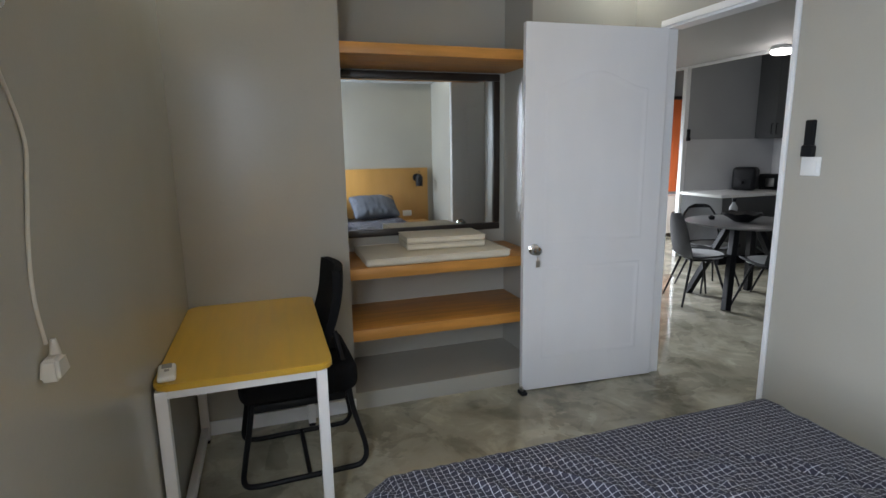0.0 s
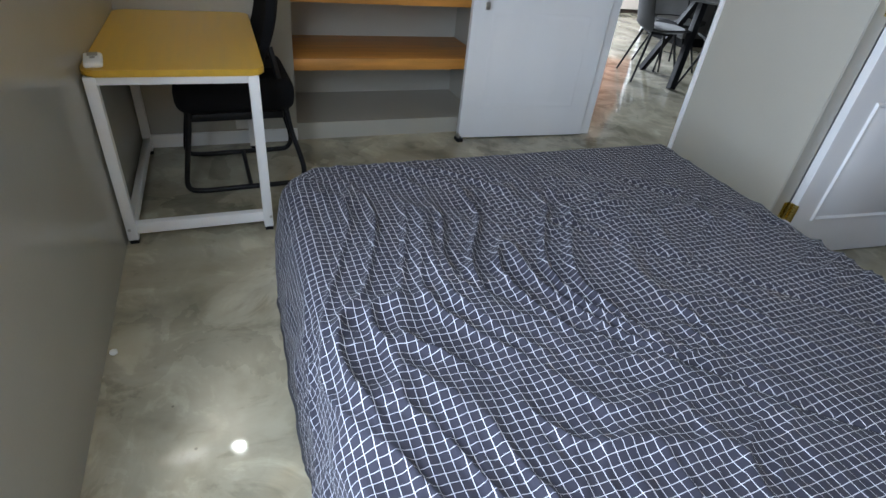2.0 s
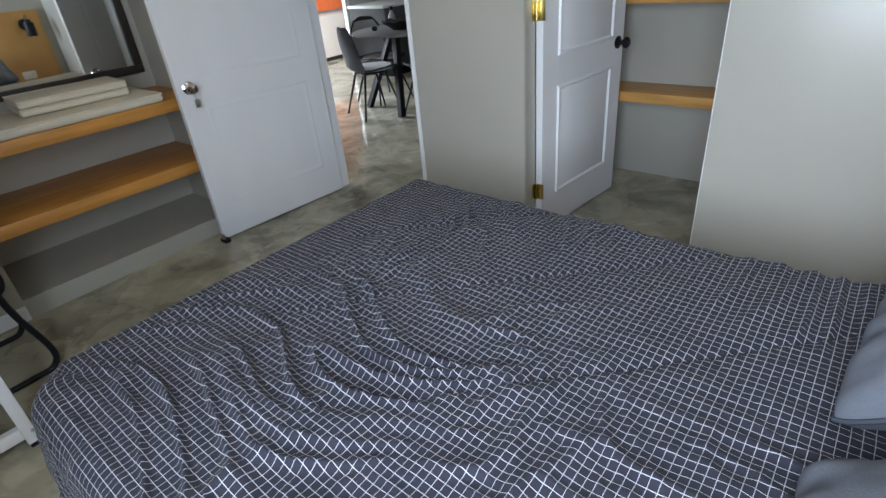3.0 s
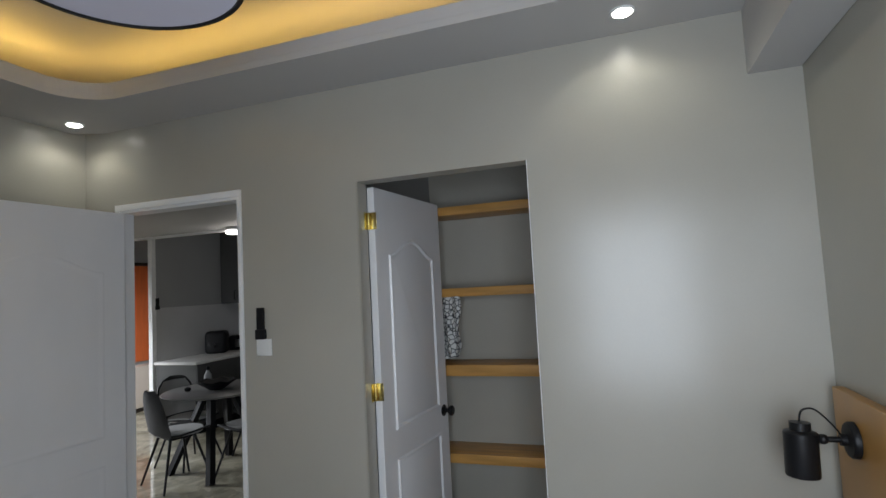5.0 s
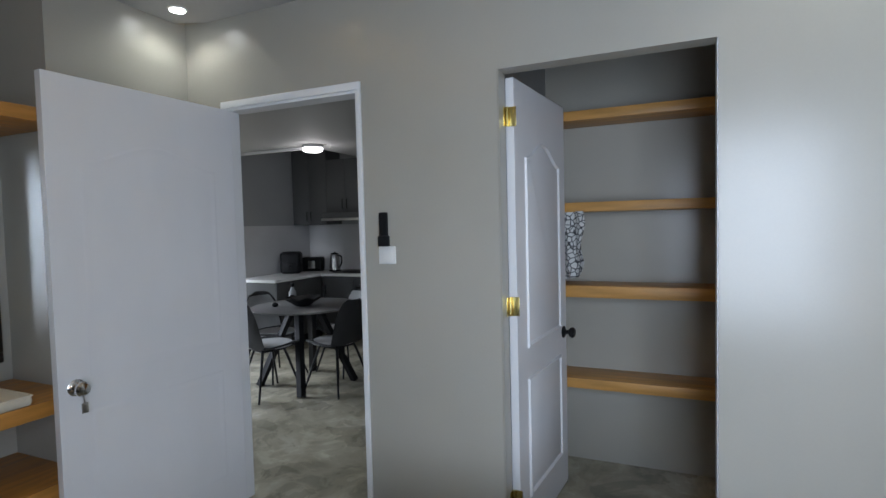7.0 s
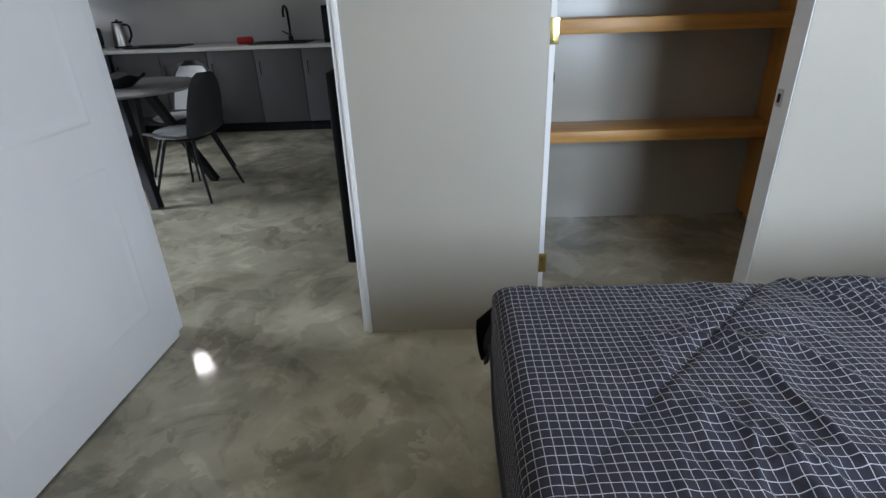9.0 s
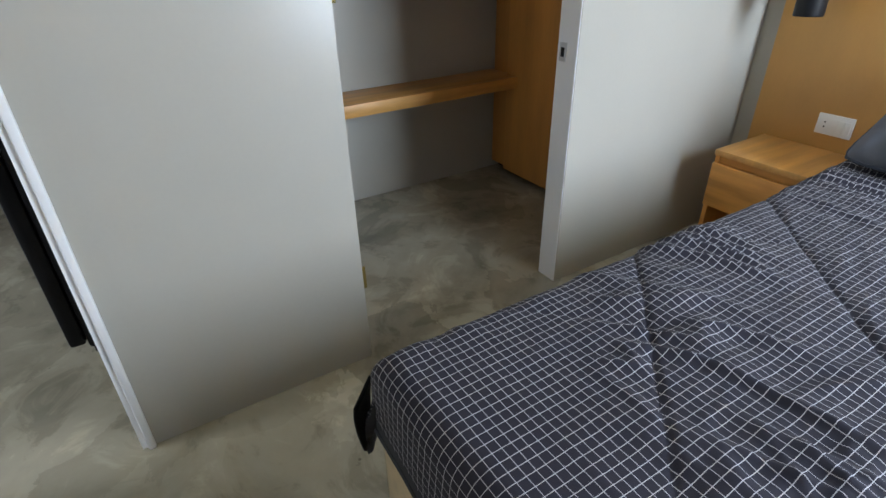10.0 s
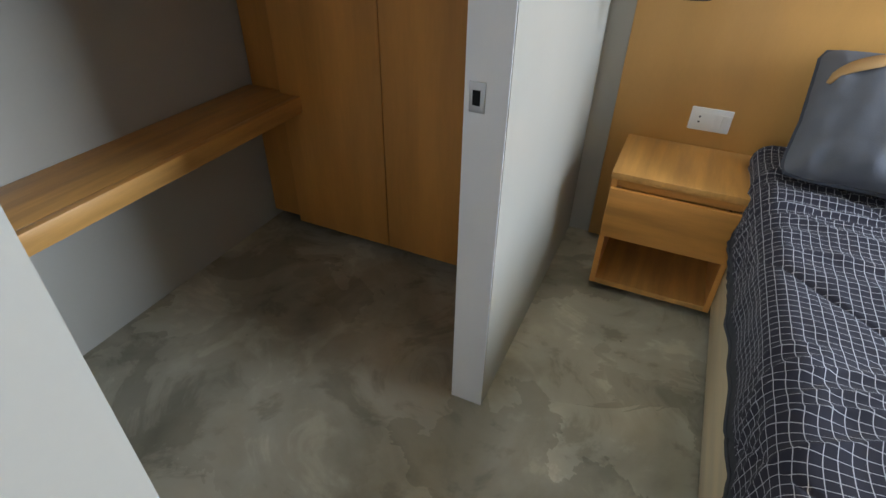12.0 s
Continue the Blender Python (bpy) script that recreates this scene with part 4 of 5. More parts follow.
for dx, dy in DOWN:
    d = thing("downlight", "small round white recessed ceiling downlight", "downlight", pose(dx, dy, ZC), group="ceiling downlights")
    part("ring", lathe(bmesh.new(), [(0.036, 0.0), (0.046, 0.0), (0.046, -0.004), (0.040, -0.007), (0.036, -0.006)], 32), M_WHITE, d)
    part("lens", lathe(bmesh.new(), [(0, -0.0072), (0.037, -0.0072), (0.035, -0.0095), (0, -0.0095)], 32), M_LED, d, "lit white lens")
bmk = thing("ceiling_wire_end", "loose wire end with an orange connector at the beam", "cable", pose(-0.50, -3.44, 2.76))
part("connector", bx(-0.02, 0.02, 0.012, 0.05, -0.015, 0.015, bevel=0.005), M_ORANGE, bmk, "orange connector")
part("wire", tube(bmesh.new(), smooth_path([(0, 0.0, 0.0), (0.01, 0.02, 0.0), (0.03, 0.045, 0.02), (0.05, 0.03, 0.06), (0.04, 0.0, 0.09)], 6), 0.005, 8), M_BLACKP, bmk)
part("grommet", lathe(bmesh.new(), [(0, 0), (0.024, 0), (0.024, 0.01), (0, 0.012)], 20), M_PLASTIC, bmk).matrix_local = pose(-0.045, 0.0, 0.0, -90)

# ---------------- desk, chair, small things ----------------
TZ = 0.695
desk = thing("desk", "small desk with yellow varnished top and white steel frame", "desk", pose(0, 0, 0))
dx0, dx1, dy0, dy1 = XW + 0.003, -2.078, -1.101, YN - 0.006
rr = 0.045
ol = []
for cx_, cy_, a0 in ((dx1 - rr, dy0 + rr, -90), (dx1 - rr, dy1 - rr, 0), (dx0 + rr, dy1 - rr, 90), (dx0 + rr, dy0 + rr, 180)):
    ol += [(cx_ + rr * math.cos(radians(a0 + k * 15)), cy_ + rr * math.sin(radians(a0 + k * 15))) for k in range(7)]
bm = plate(bmesh.new(), ol, TZ - 0.024, TZ)
bmesh.ops.bevel(bm, geom=[e for e in bm.edges if abs(e.verts[0].co.z - e.verts[1].co.z) < 1e-5], offset=0.005, segments=2, affect="EDGES")
part("tabletop", bm, M_TABLE, desk, "yellow varnished wooden top")
lw = 0.038
lx = (dx0 + 0.006, dx1 - 0.022 - lw)
ly = (dy0 + 0.003, dy1 - 0.05 - lw)
for x in lx:
    for y in ly:
        lg = part("leg", bx(x, x + lw, y, y + lw, 0.018, TZ - 0.0245, bevel=0.003), M_WHITE, desk)
        part("foot", bx(x + 0.003, x + lw - 0.003, y + 0.003, y + lw - 0.003, 0.0, 0.018, bevel=0.002), M_BLACKP, lg, "black plastic foot")
for y in ly:
    part("rail", bx(lx[0] + lw, lx[1], y + 0.002, y + lw - 0.002, TZ - 0.052, TZ - 0.0245, bevel=0.002), M_WHITE, desk)
for x in lx:
    part("rail", bx(x + 0.002, x + lw - 0.002, ly[0] + lw, ly[1], TZ - 0.052, TZ - 0.0245, bevel=0.002), M_WHITE, desk)
part("stretcher", bx(lx[0] + lw, lx[1], ly[0] + 0.004, ly[0] + lw - 0.004, 0.045, 0.092, bevel=0.002), M_WHITE, desk)
part("stretcher", bx(lx[0] + 0.004, lx[0] + lw - 0.004, ly[0] + lw, ly[1], 0.045, 0.092, bevel=0.002), M_WHITE, desk)
for x in (lx[0] + 0.012, lx[1] + 0.03):
    part("bolt", rod(bmesh.new(), (x, ly[0] - 0.003, 0.068), (x, ly[0] + 0.001, 0.068), 0.006, seg=12), M_STEEL, desk)
ar = thing("ac_remote", "white air conditioner remote lying on the desk", "remote control", pose(-2.628, -1.02, TZ, 0, 0, 98))
part("body", bx(-0.062, 0.070, -0.029, 0.029, 0.0, 0.02, bevel=0.009, seg=3), M_PLASTIC, ar)
part("screen", bx(0.02, 0.062, -0.016, 0.016, 0.0202, 0.0212), M_GREYP, ar, "grey display window", smooth=False)
part("button", bx(-0.01, 0.008, -0.008, 0.008, 0.0202, 0.022, bevel=0.0008), M_GREYP, ar)

oc = thing("office_chair", "black mesh office chair on a black sled frame", "chair", pose(-2.193, -0.50, 0, 0, 0, 2))
# the chair faces west (local -x), its back at the east end
st_ = bmesh.new()
box(st_, -0.25, 0.255, -0.24, 0.24, 0.385, 0.535, bevel=0.055, seg=4)
part("seat", st_, M_BLACK, oc)
# narrower black block that carries the dark seat mass further down
part("under_seat_block", bx(-0.20, 0.20, -0.20, 0.20, 0.345, 0.384, bevel=0.012), M_BLACKP, oc)
bm = bmesh.new()
g = []
for j in range(13):
    v = j / 12
    z = 0.52 + 0.41 * v
    xc = 0.10 + 0.115 * v + 0.03 * math.sin(v * 3.1)
    hwid = 0.205 * (1 if 0.12 < v < 0.88 else 0.93 if 0.05 < v < 0.95 else 0.86)
    g.append([bm.verts.new((xc + 0.035 * (q * q) * -1 + tt, q * hwid, z)) for tt in (-0.014, 0.022) for q in np.linspace(-1, 1, 13)])
for a, b in zip(g, g[1:]):
    for i in range(12):
        bm.faces.new((a[i], a[i + 1], b[i + 1], b[i]))
        bm.faces.new((a[i + 13], b[i + 13], b[i + 14], a[i + 14]))
    bm.faces.new((a[0], b[0], b[13], a[13]))
    bm.faces.new((a[12], a[25], b[25], b[12]))
for e in (g[0], g[-1]):
    for i in range(12):
        bm.faces.new((e[i], e[i + 1], e[i + 14], e[i + 13]))
part("backrest", bm, M_BLACK, oc)
for sy in (-1, 1):
    y = 0.205 * sy
    part("sled_frame", tube(bmesh.new(), smooth_path([(0.165, y * 0.82, 0.66), (0.205, y, 0.44), (0.225, y, 0.30), (0.275, y, 0.10), (0.255, y, 0.025), (0.18, y, 0.0135), (-0.05, y, 0.0135), (-0.20, y, 0.014), (-0.255, y, 0.04), (-0.245, y, 0.14), (-0.215, y, 0.30), (-0.20, y, 0.40)], 6), 0.0125, 10), M_BLACKM, oc)
for x in (0.02, -0.16):
    part("cross_bar", rod(bmesh.new(), (x, -0.20, 0.0145 if x > 0 else 0.395), (x, 0.20, 0.0145 if x > 0 else 0.395), 0.010), M_BLACKM, oc)
part("back_bracket", bx(0.11, 0.20, -0.05, 0.05, 0.40, 0.58, bevel=0.02), M_BLACKP, oc)

# cord and plug on the west wall, and the small unit above it
ac = thing("wall_ac_unit", "white wall-mounted cooling unit with a dark outlet", "air conditioner", pose(XW, -2.235, 1.752))
part("body", bx(0.002, 0.10, -0.22, 0.22, -0.12, 0.14, bevel=0.015, seg=3), M_PLASTIC, ac)
part("outlet", bx(0.012, 0.085, -0.205, 0.205, -0.165, -0.110, bevel=0.006), M_GREYP, ac, "dark grey air outlet")
cd = thing("power_cord", "white power cord hanging on the wall with its plug", "cable", pose(XW + 0.004, 0, 0))
part("cord", tube(bmesh.new(), smooth_path([(0.03, -2.00, 1.62), (0.01, -1.88, 1.60), (0, -1.812, 1.556), (0, -1.768, 1.467), (0, -1.790, 1.384), (0, -1.824, 1.277), (0, -1.834, 1.188), (0, -1.816, 1.10)], 8), 0.0036, 8), M_CORD, cd)
bm = rod(bmesh.new(), (0.012, -1.816, 1.078), (0.012, -1.816, 1.108), 0.010, 0.005)
lo_, hi_ = [[bm.verts.new((x, y, z)) for x, y in o] for z, o in ((1.042, ((-0.002, -1.868), (0.032, -1.868), (0.032, -1.806), (-0.002, -1.806))), (1.080, ((-0.002, -1.852), (0.026, -1.852), (0.026, -1.806), (-0.002, -1.806))))]
plug_faces = [bm.faces.new(lo_[::-1]), bm.faces.new(hi_)] + [bm.faces.new((lo_[k], lo_[(k + 1) % 4], hi_[(k + 1) % 4], hi_[k])) for k in range(4)]
bmesh.ops.bevel(bm, geom=list({e for f in plug_faces for e in f.edges}), offset=0.006, segments=3, affect="EDGES")
part("plug", bm, M_CORD, cd, "white moulded plug")
o = outlet("wall_outlet", "small white wall socket behind the desk", pose(-2.165, YN - 0.0005, 0.13, 0, 0, 180), 0.07, 0.09, "outlet")

# ---------------- dining area and kitchen ----------------
KZ, KE, KN, KU, KX = 2.425, 4.36, 2.62, 2.62, 2.90   # low ceiling, east face, north face, upper ceiling, edge of the low ceiling
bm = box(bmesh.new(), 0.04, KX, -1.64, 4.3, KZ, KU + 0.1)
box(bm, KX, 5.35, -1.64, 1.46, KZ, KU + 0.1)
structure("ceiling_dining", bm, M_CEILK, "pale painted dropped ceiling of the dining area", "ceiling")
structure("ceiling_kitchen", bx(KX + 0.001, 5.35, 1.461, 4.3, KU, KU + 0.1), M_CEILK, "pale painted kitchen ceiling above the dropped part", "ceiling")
structure("wall_kitchen_east", bx(KE, KE + 0.15, -1.64, KN, 0, KU), M_KWALL, "grey painted kitchen wall", "wall")
structure("wall_living_east", bx(5.2, 5.3, KN + 0.05, 4.3, 0, KU), M_KWALL, "grey painted living area wall", "wall")
structure("wall_kitchen_north", bx(2.88, 5.2, KN, KN + 0.05, 0, KU), M_KWALL, "grey painted kitchen wall ending at a passage", "wall")
bm = bmesh.new()
for x0, x1, z0, z1 in ((-0.02, 0.4, 0, KU), (0.4, 1.9, 0, 0.5), (0.4, 1.9, 2.1, KU), (1.9, 5.2, 0, KU)):
    box(bm, x0, x1, 4.2, 4.3, z0, z1)
structure("wall_living_north", bm, M_KWALL, "pale grey far wall of the living area with a window", "wall")
bm = bmesh.new()
# the gap at y 2.45 to 3.45 is added for the side fill lamp
for y0, y1, z0, z1 in ((0.501, 2.45, 0, KU), (2.45, 3.45, 0, 0.9), (2.45, 3.45, 2.1, KU), (3.45, 4.199, 0, KU)):
    box(bm, -0.02, 0.07, y0, y1, z0, z1)
structure("wall_living_west", bm, M_KWALL, "grey painted living area wall", "wall")
structure("trim_passage", bx(2.815, 2.878, KN - 0.012, KN + 0.05, 0, KZ - 0.036, bevel=0.003), M_WHITE, "white painted edge trim of the passage", "trim")
structure("trim_ceiling_edge", bx(KX - 0.024, KX - 0.001, 1.46, 4.19, KZ - 0.035, KZ - 0.001, bevel=0.004), M_WHITE, "white trim along the edge of the dropped ceiling", "trim")
structure("backsplash", bx(2.882, KE - 0.002, KN - 0.010, KN - 0.001, 0.859, 1.52), M_SPLASH, "pale grey kitchen backsplash", "backsplash")
structure("backsplash_east", bx(KE - 0.010, KE - 0.001, -0.60, KN - 0.012, 0.859, 1.52), M_SPLASH, "pale grey kitchen backsplash", "backsplash")
ob_ = thing("orange_blind", "orange fabric blind hanging on the far wall", "blind", pose(3.95, 4.19, 0))
part("fabric", bx(-0.65, 1.15, -0.02, -0.006, 0.70, 2.17, bevel=0.002), M_ORANGE, ob_)
part("head_rail", bx(-0.66, 1.16, -0.05, -0.004, 2.17, 2.22, bevel=0.004), M_FRAME, ob_)
sb = thing("sideboard", "low beige sideboard below the orange blind", "sideboard", pose(3.55, 4.0, 0))
part("body", bx(-0.45, 1.55, -0.10, 0.165, 0.06, 0.66, bevel=0.004), M_BEIGE, sb)
part("plinth", bx(-0.43, 1.53, -0.08, 0.16, 0.0, 0.06), M_FRAME, sb, smooth=False)


def base_unit(x0, x1, y0, y1, face, label):
    t = thing("base_cabinet", label, "cabinet", pose((x0 + x1) / 2, (y0 + y1) / 2, 0), group="kitchen base cabinets")
    cx, cy = (x0 + x1) / 2, (y0 + y1) / 2
    part("carcass", bx(x0 - cx, x1 - cx, y0 - cy, y1 - cy, 0.10, 0.820), M_GREYCAB, t, smooth=False)
    part("plinth", bx(x0 - cx + 0.04, x1 - cx, y0 - cy, y1 - cy - 0.0, 0.0, 0.10), M_BLACKP, t, smooth=False)
    if face == "west":
        d = part("door", bx(x0 - cx - 0.018, x0 - cx - 0.001, y0 - cy + 0.002, y1 - cy - 0.002, 0.105, 0.817, bevel=0.002), M_GREYCAB, t)
        part("handle", tube(bmesh.new(), [(x0 - cx - 0.02, y1 - cy - 0.05, 0.58), (x0 - cx - 0.04, y1 - cy - 0.05, 0.585), (x0 - cx - 0.04, y1 - cy - 0.05, 0.695), (x0 - cx - 0.02, y1 - cy - 0.05, 0.70)], 0.005, 6), M_BLACKM, d)
    else:
        part("door", bx(x0 - cx + 0.002, x1 - cx - 0.002, y0 - cy - 0.018, y0 - cy - 0.001, 0.105, 0.817, bevel=0.002), M_GREYCAB, t)
    return t


KF = 3.77
for y0 in (-0.46, 0.02, 0.50, 0.98, 1.46):
    base_unit(KF, KE - 0.012, y0 + 0.001, y0 + 0.479, "west", "grey laminate kitchen base cabinet under the worktop")
base_unit(2.86, 3.75, 1.98, KN - 0.012, "south", "grey laminate kitchen base cabinet under the worktop")
wt = bmesh.new()
box(wt, KF - 0.04, KE - 0.011, -0.48, 1.949, 0.822, 0.857, bevel=0.003)
box(wt, 2.83, KE - 0.011, 1.95, KN - 0.011, 0.822, 0.857, bevel=0.003)
solid("kitchen_worktop", wt, M_STONE, "white worktop running round the kitchen corner", "worktop")


def wall_unit(y0, y1, z0, z1, label):
    t = thing("wall_cabinet", label, "cabinet", pose(4.02, (y0 + y1) / 2, z0), group="kitchen wall cabinets")
    w = (y1 - y0) / 2
    part("carcass", bx(0.0, KE - 4.02 - 0.002, -w + 0.001, w - 0.001, 0, z1 - z0), M_GREYCAB, t, smooth=False)
    for s in (-1, 1):
        d = part("door", bx(-0.019, -0.001, min(0, s * w) + 0.002, max(0, s * w) - 0.002, 0.002, z1 - z0 - 0.002, bevel=0.002), M_GREYCAB, t)
        part("handle", tube(bmesh.new(), [(-0.02, s * 0.035, 0.05), (-0.042, s * 0.035, 0.055), (-0.042, s * 0.035, 0.175), (-0.02, s * 0.035, 0.18)], 0.006, 6), M_BLACKM, d)


wall_unit(2.02, KN - 0.012, 1.525, KU - 0.004, "grey laminate kitchen wall cabinet with black handles")
wall_unit(1.40, 2.018, 1.685, KZ - 0.004, "shorter grey laminate wall cabinet above the cooker hood")
wall_unit(0.40, 1.398, 1.525, KZ - 0.004, "grey laminate kitchen wall cabinet with black handles")
hd = thing("cooker_hood", "slim grey cooker hood under a wall cabinet", "hood", pose(3.96, 1.71, 1.575))
part("body", bx(-0.08, 0.39, -0.305, 0.305, 0.0, 0.105, bevel=0.006), M_GREYCAB, hd)
part("visor", bx(-0.10, -0.08, -0.305, 0.305, -0.004, 0.03, bevel=0.004), M_STEEL, hd)


def jar(name, label, cat, m, prof, material):
    return solid(name, lathe(bmesh.new(), prof, 28), material, label, cat, m)


WZ = 0.857
fr = thing("air_fryer", "black rounded air fryer on the worktop", "appliance", pose(3.70, 2.42, WZ, 0, 0, 30))
part("body", bx(-0.13, 0.13, -0.14, 0.14, 0.0, 0.30, bevel=0.05, seg=4), M_BLACKP, fr)
part("drawer", bx(-0.142, -0.125, -0.10, 0.10, 0.03, 0.15, bevel=0.006), M_BLACKP, fr)
part("handle", bx(-0.20, -0.14, -0.014, 0.014, 0.09, 0.125, bevel=0.008), M_BLACKP, fr)
to = thing("toaster", "black and steel toaster beside the air fryer", "toaster", pose(4.10, 2.36, WZ, 0, 0, 20))
part("body", bx(-0.09, 0.09, -0.15, 0.15, 0.015, 0.20, bevel=0.03, seg=3), M_BLACKP, to)
part("side_plate", bx(-0.093, -0.089, -0.05, 0.05, 0.04, 0.15, bevel=0.001), M_STEEL, to, "brushed steel plate")
part("base", bx(-0.085, 0.085, -0.14, 0.14, 0.0, 0.015), M_BLACKP, to, smooth=False)
ke = thing("kettle", "black and steel electric kettle on its base", "kettle", pose(4.10, 1.98, WZ))
part("base", lathe(bmesh.new(), [(0, 0), (0.085, 0), (0.085, 0.018), (0, 0.02)], 28), M_BLACKP, ke)
part("jug", lathe(bmesh.new(), [(0, 0.022), (0.078, 0.022), (0.075, 0.10), (0.062, 0.22), (0.058, 0.235), (0, 0.24)], 28), M_STEEL, ke)
part("handle", tube(bmesh.new(), smooth_path([(-0.02, -0.062, 0.225), (-0.02, -0.12, 0.21), (-0.02, -0.125, 0.12), (-0.02, -0.08, 0.05)], 5), 0.012, 8), M_BLACKP, ke)
part("lid", lathe(bmesh.new(), [(0, 0.24), (0.056, 0.24), (0.05, 0.255), (0.012, 0.26), (0.012, 0.275), (0, 0.276)], 24), M_BLACKP, ke)
ho = thing("induction_hob", "flat black glass hob on the worktop", "hob", pose(4.06, 1.58, WZ))
part("glass", bx(-0.20, 0.20, -0.28, 0.28, 0.0, 0.012, bevel=0.003), M_BLACKM, ho)
part("knob_strip", bx(-0.205, -0.17, -0.10, 0.10, 0.0122, 0.02, bevel=0.002), M_BLACKP, ho)
sp_ = solid("sponge_pack", bx(-0.05, 0.05, -0.08, 0.08, 0.0, 0.07, bevel=0.02, seg=3), M_RED, "red plastic pack lying on the worktop", "packet", pose(4.04, 0.66, WZ, 0, 0, 15))
sk = thing("sink", "black kitchen sink let into the worktop", "sink", pose(4.06, 0.28, WZ))
part("rim", bx(-0.20, 0.20, -0.30, 0.30, 0.0, 0.008, bevel=0.003), M_BLACKM, sk)
part("basin", bx(-0.17, 0.17, -0.27, 0.27, 0.0082, 0.010), M_BLACKP, sk, smooth=False)
ta = thing("tap", "tall black kitchen tap behind the sink", "tap", pose(4.25, 0.24, WZ))
part("stem", rod(bmesh.new(), (0, 0, 0), (0, 0, 0.05), 0.026), M_BLACKM, ta)
part("spout", tube(bmesh.new(), smooth_path([(0, 0, 0.03), (0, 0, 0.26), (-0.04, 0, 0.33), (-0.11, 0, 0.34), (-0.16, 0, 0.29), (-0.165, 0, 0.24)], 6), 0.013, 10), M_BLACKM, ta)
part("lever", rod(bmesh.new(), (0, 0, 0.06), (0, 0.08, 0.10), 0.007), M_BLACKM, ta)
mw = thing("water_dispenser", "black countertop appliance at the worktop end", "appliance", pose(4.03, -0.33, WZ))
part("body", bx(-0.17, 0.20, -0.11, 0.13, 0.0, 0.34, bevel=0.012), M_BLACKP, mw)
part("panel", bx(-0.174, -0.169, -0.08, 0.10, 0.20, 0.30, bevel=0.002), M_BLACKM, mw)
kl = thing("kitchen_ceiling_lamp", "round flat lit ceiling lamp in the kitchen", "ceiling lamp", pose(2.84, 1.34, KZ))
part("rim", lathe(bmesh.new(), [(0, -0.001), (0.115, -0.001), (0.115, -0.035), (0.10, -0.039), (0, -0.039)], 32), M_WHITE, kl)
part("diffuser", lathe(bmesh.new(), [(0, -0.0395), (0.112, -0.0395), (0.110, -0.066), (0.09, -0.076), (0, -0.078)], 32), M_LAMP, kl, "lit frosted diffuser")
rk = thing("wall_remote", "small black remote on the passage trim", "remote control", pose(2.885, KN - 0.0125, 1.575))
part("body", bx(-0.022, 0.022, -0.02, -0.001, -0.07, 0.07, bevel=0.005), M_BLACKP, rk)
part("holder", bx(-0.026, 0.026, -0.024, -0.0005, -0.075, -0.03, bevel=0.004), M_BLACKP, rk)
fg = thing("mini_fridge", "low black refrigerator standing beside the doorway", "refrigerator", pose(0.82, -1.195, 0))
part("body", bx(-0.30, 0.28, -0.40, 0.22, 0.03, 0.96, bevel=0.012), M_BLACKP, fg)
part("door", bx(-0.30, 0.28, 0.222, 0.272, 0.05, 0.955, bevel=0.012), M_BLACKP, fg)
part("handle", bx(0.22, 0.245, 0.272, 0.295, 0.60, 0.85, bevel=0.006), M_STEEL, fg)
part("base", bx(-0.28, 0.26, -0.38, 0.21, 0.0, 0.03), M_BLACKP, fg, smooth=False)

# dining table and chairs
TCX, TCY, TH = 1.89, 0.77, 0.75
dt = thing("dining_table", "round grey stone dining table on crossed black legs", "table", pose(TCX, TCY, 0))
part("tabletop", lathe(bmesh.new(), [(0, TH - 0.022), (0.47, TH - 0.022), (0.495, TH - 0.012), (0.495, TH - 0.003), (0.49, TH), (0, TH)], 64), M_TOP, dt)
for k in range(4):
    a = radians(211 + 90 * k)
    p, q = Vector((0.44 * math.cos(a), 0.44 * math.sin(a), 0)), Vector((0.13 * math.cos(a - 0.35), 0.13 * math.sin(a - 0.35), TH - 0.023))
    bm = rod(bmesh.new(), p, q, 0.040, 0.040, seg=4)
    for v in bm.verts:
        v.co.z = max(0.0, min(TH - 0.0225, v.co.z))
    part("leg", bm, M_BLACKP, dt)
bo = solid("decor_bowl", lathe(bmesh.new(), [(0, 0), (0.07, 0), (0.11, 0.03), (0.17, 0.065), (0.165, 0.07), (0.10, 0.04), (0.0, 0.02)], 14), M_BLACKP, "black petal-edged bowl on the dining table", "bowl", pose(1.86, 0.77, TH))
for v in bo.data.vertices:
    if v.co.z > 0.055:
        v.co.z += 0.02 * (v.index % 2)
bt = thing("bottle", "small clear bottle with a dark cap on the table", "bottle", pose(2.02, 1.02, TH))
part("body", lathe(bmesh.new(), [(0, 0), (0.034, 0), (0.036, 0.02), (0.036, 0.10), (0.016, 0.135), (0.014, 0.15), (0, 0.15)], 24), M_SEAT, bt)
part("cap", lathe(bmesh.new(), [(0, 0.15), (0.017, 0.15), (0.017, 0.185), (0, 0.186)], 20), M_BLACKP, bt)
solid("ornament", lathe(bmesh.new(), [(0, 0), (0.02, 0), (0.03, 0.015), (0.028, 0.03), (0, 0.042)], 16), M_BLACKP, "small black round ornament on the dining table", "ornament", pose(1.72, 0.98, TH))


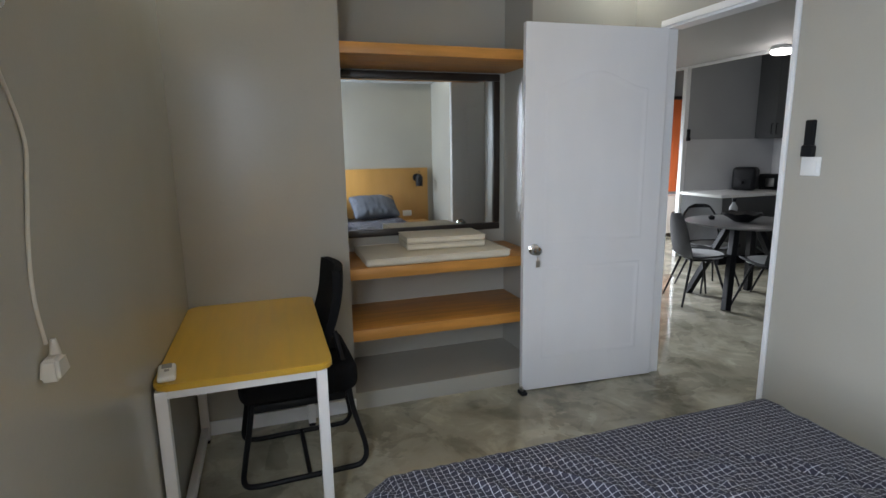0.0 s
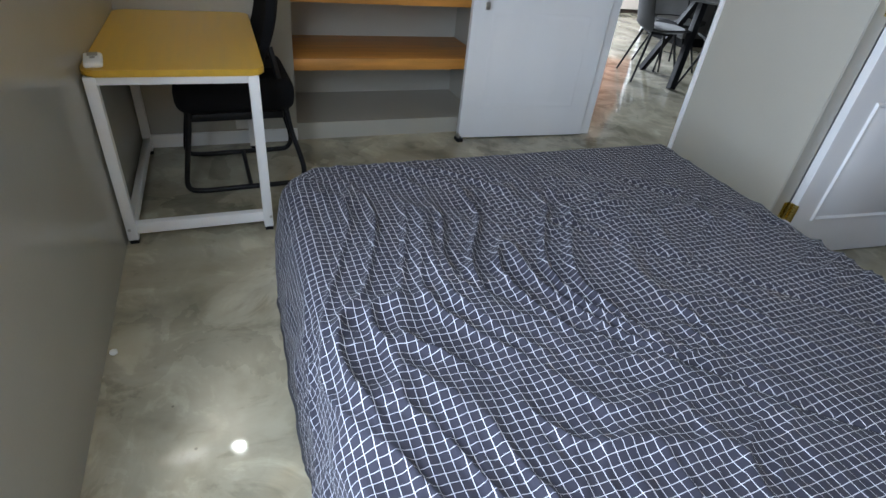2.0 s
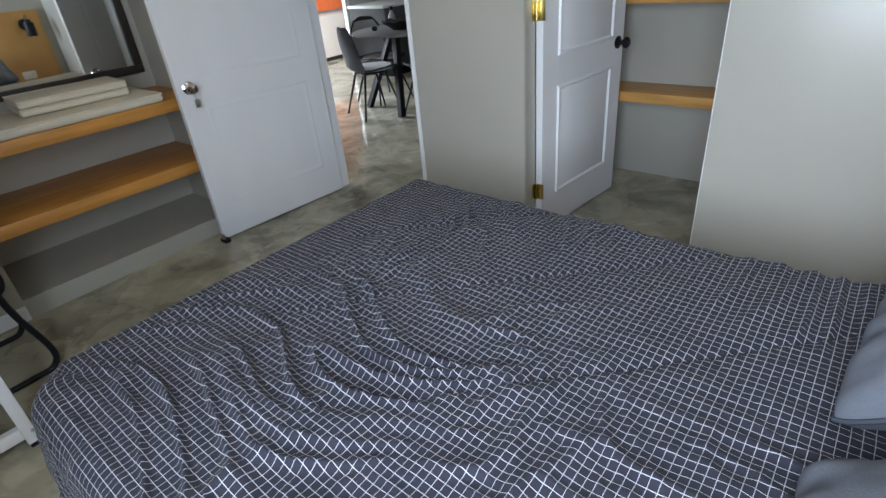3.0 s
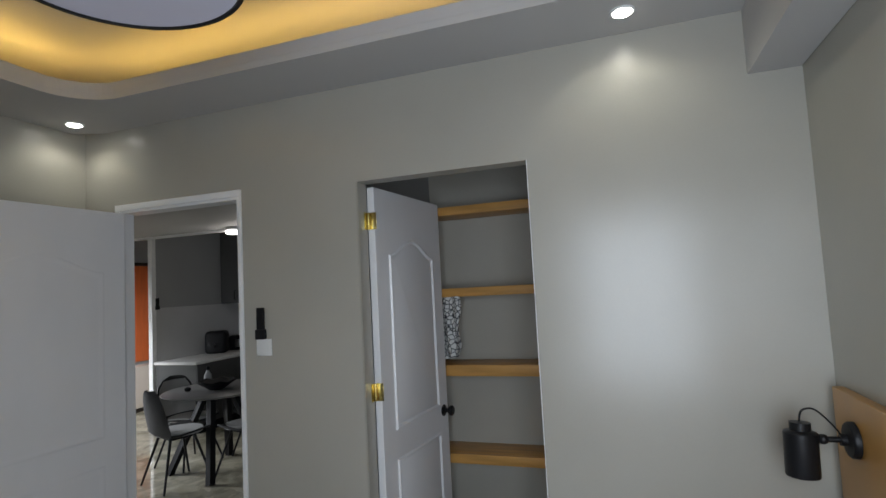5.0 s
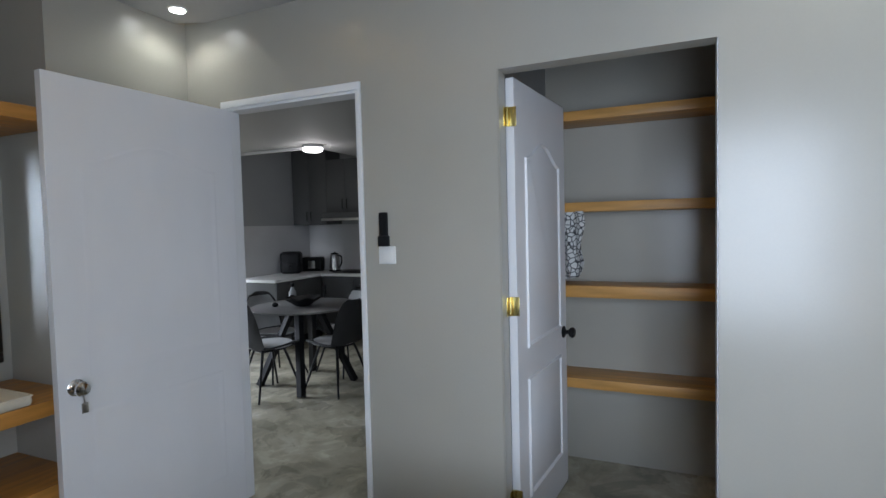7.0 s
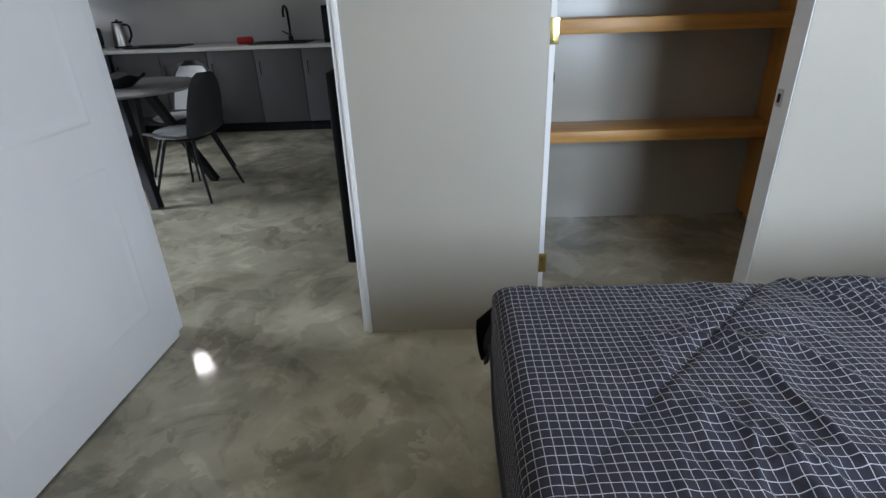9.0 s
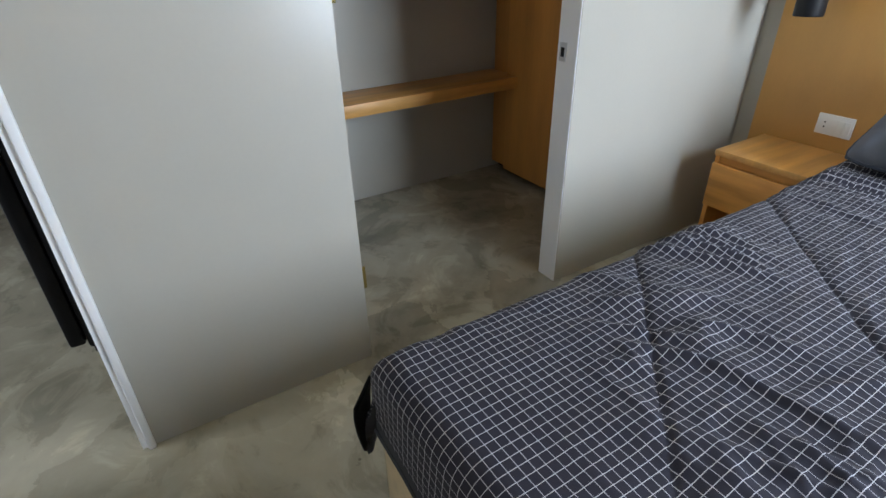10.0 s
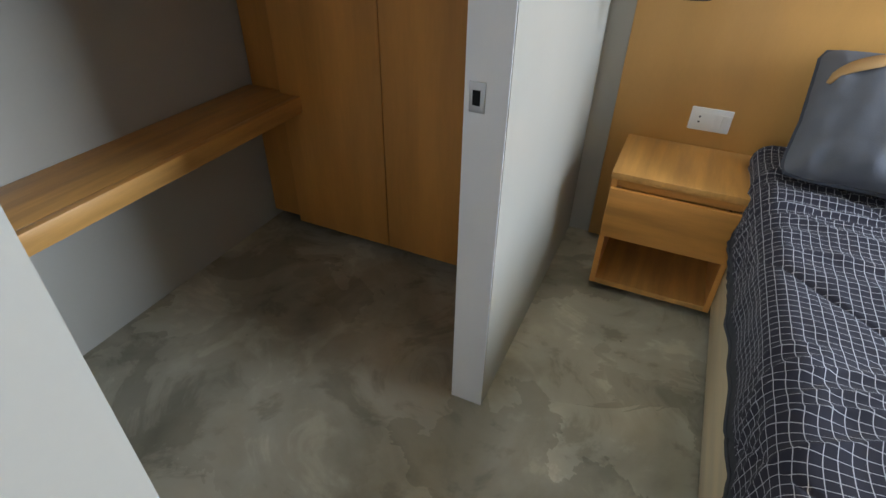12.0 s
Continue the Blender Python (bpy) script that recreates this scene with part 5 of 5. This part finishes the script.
def dining_chair(m):
    t = thing("dining_chair", "grey shell dining chair with pale seat and black legs", "chair", m, group="chairs round the dining table")
    # faces local +y; shell of seat and back in one sweep
    prof = [(0.21, 0.425), (0.17, 0.435), (0.05, 0.425), (-0.08, 0.415), (-0.16, 0.425), (-0.205, 0.47), (-0.225, 0.55), (-0.245, 0.65), (-0.262, 0.74), (-0.27, 0.80), (-0.27, 0.825)]
    wid = [0.17, 0.205, 0.225, 0.23, 0.23, 0.225, 0.22, 0.21, 0.18, 0.13, 0.07]
    bm = bmesh.new()
    R = []
    for (y, z), w in zip(prof, wid):
        R.append([bm.verts.new((q * w, y + (0.05 * q * q if z > 0.46 else 0), z + (0.03 * q * q if z < 0.46 else 0) + tt)) for tt in (0, 0.016) for q in np.linspace(-1, 1, 9)])
    for a, b in zip(R, R[1:]):
        for i in range(8):
            bm.faces.new((a[i], a[i + 1], b[i + 1], b[i]))
            bm.faces.new((a[i + 9], b[i + 9], b[i + 10], a[i + 10]))
        bm.faces.new((a[0], b[0], b[9], a[9]))
        bm.faces.new((a[8], a[17], b[17], b[8]))
    for e in (R[0], R[-1]):
        for i in range(8):
            bm.faces.new((e[i], e[i + 1], e[i + 10], e[i + 9]))
    part("shell", bm, M_CHAIR, t)
    cu = bmesh.new()
    ol2 = [(0.19 * math.cos(a) * (1 + 0.08 * abs(math.sin(2 * a))), 0.015 + 0.19 * math.sin(a)) for a in np.linspace(0, 2 * math.pi, 28, endpoint=False)]
    plate(cu, ol2, 0.435, 0.462)
    part("seat_pad", cu, M_SEAT, t, "pale upholstered seat")
    bp = bmesh.new()
    R2 = []
    for (y, z), w in list(zip(prof, wid))[5:10]:
        R2.append([bp.verts.new((qq * w * 0.9, y + 0.05 * qq * qq * 0.81 + tt, z)) for tt in (0.006, 0.016) for qq in np.linspace(-1, 1, 9)])
    for a, c in zip(R2, R2[1:]):
        for i in range(8):
            bp.faces.new((a[i], a[i + 1], c[i + 1], c[i]))
            bp.faces.new((a[i + 9], c[i + 9], c[i + 10], a[i + 10]))
        bp.faces.new((a[0], c[0], c[9], a[9]))
        bp.faces.new((a[8], a[17], c[17], c[8]))
    part("back_pad", bp, M_SEAT, t, "pale upholstered inner back")
    for sx in (-1, 1):
        for sy in (-1, 1):
            part("leg", rod(bmesh.new(), (sx * 0.225, sy * 0.21 - 0.01, 0.0), (sx * 0.11, sy * 0.10 - 0.01, 0.425), 0.009, 0.013, seg=10), M_BLACKM, t)
    part("under_frame", bx(-0.12, 0.12, -0.12, 0.10, 0.40, 0.414, bevel=0.004), M_BLACKM, t)
    return t


ch = dining_chair(pose(1.52, 0.90, 0, 0, 0, -110))
copy_thing(ch, pose(1.835, 0.39, 0, 0, 0, -8))
copy_thing(ch, pose(1.98, 1.22, 0, 0, 0, 172))
copy_thing(ch, pose(2.36, 0.66, 0, 0, 0, 72))

chip = bmesh.new()
bmesh.ops.create_icosphere(chip, subdivisions=2, radius=0.012)
for v in chip.verts:
    v.co *= 1 + 0.35 * noise.noise(v.co * 90)
    v.co.z = v.co.z * 0.6 + 0.006
solid("plaster_chip", chip, M_PLASTIC, "small white plaster chip on the floor by the wall", "debris", pose(XW + 0.02, -1.72, 0.001))
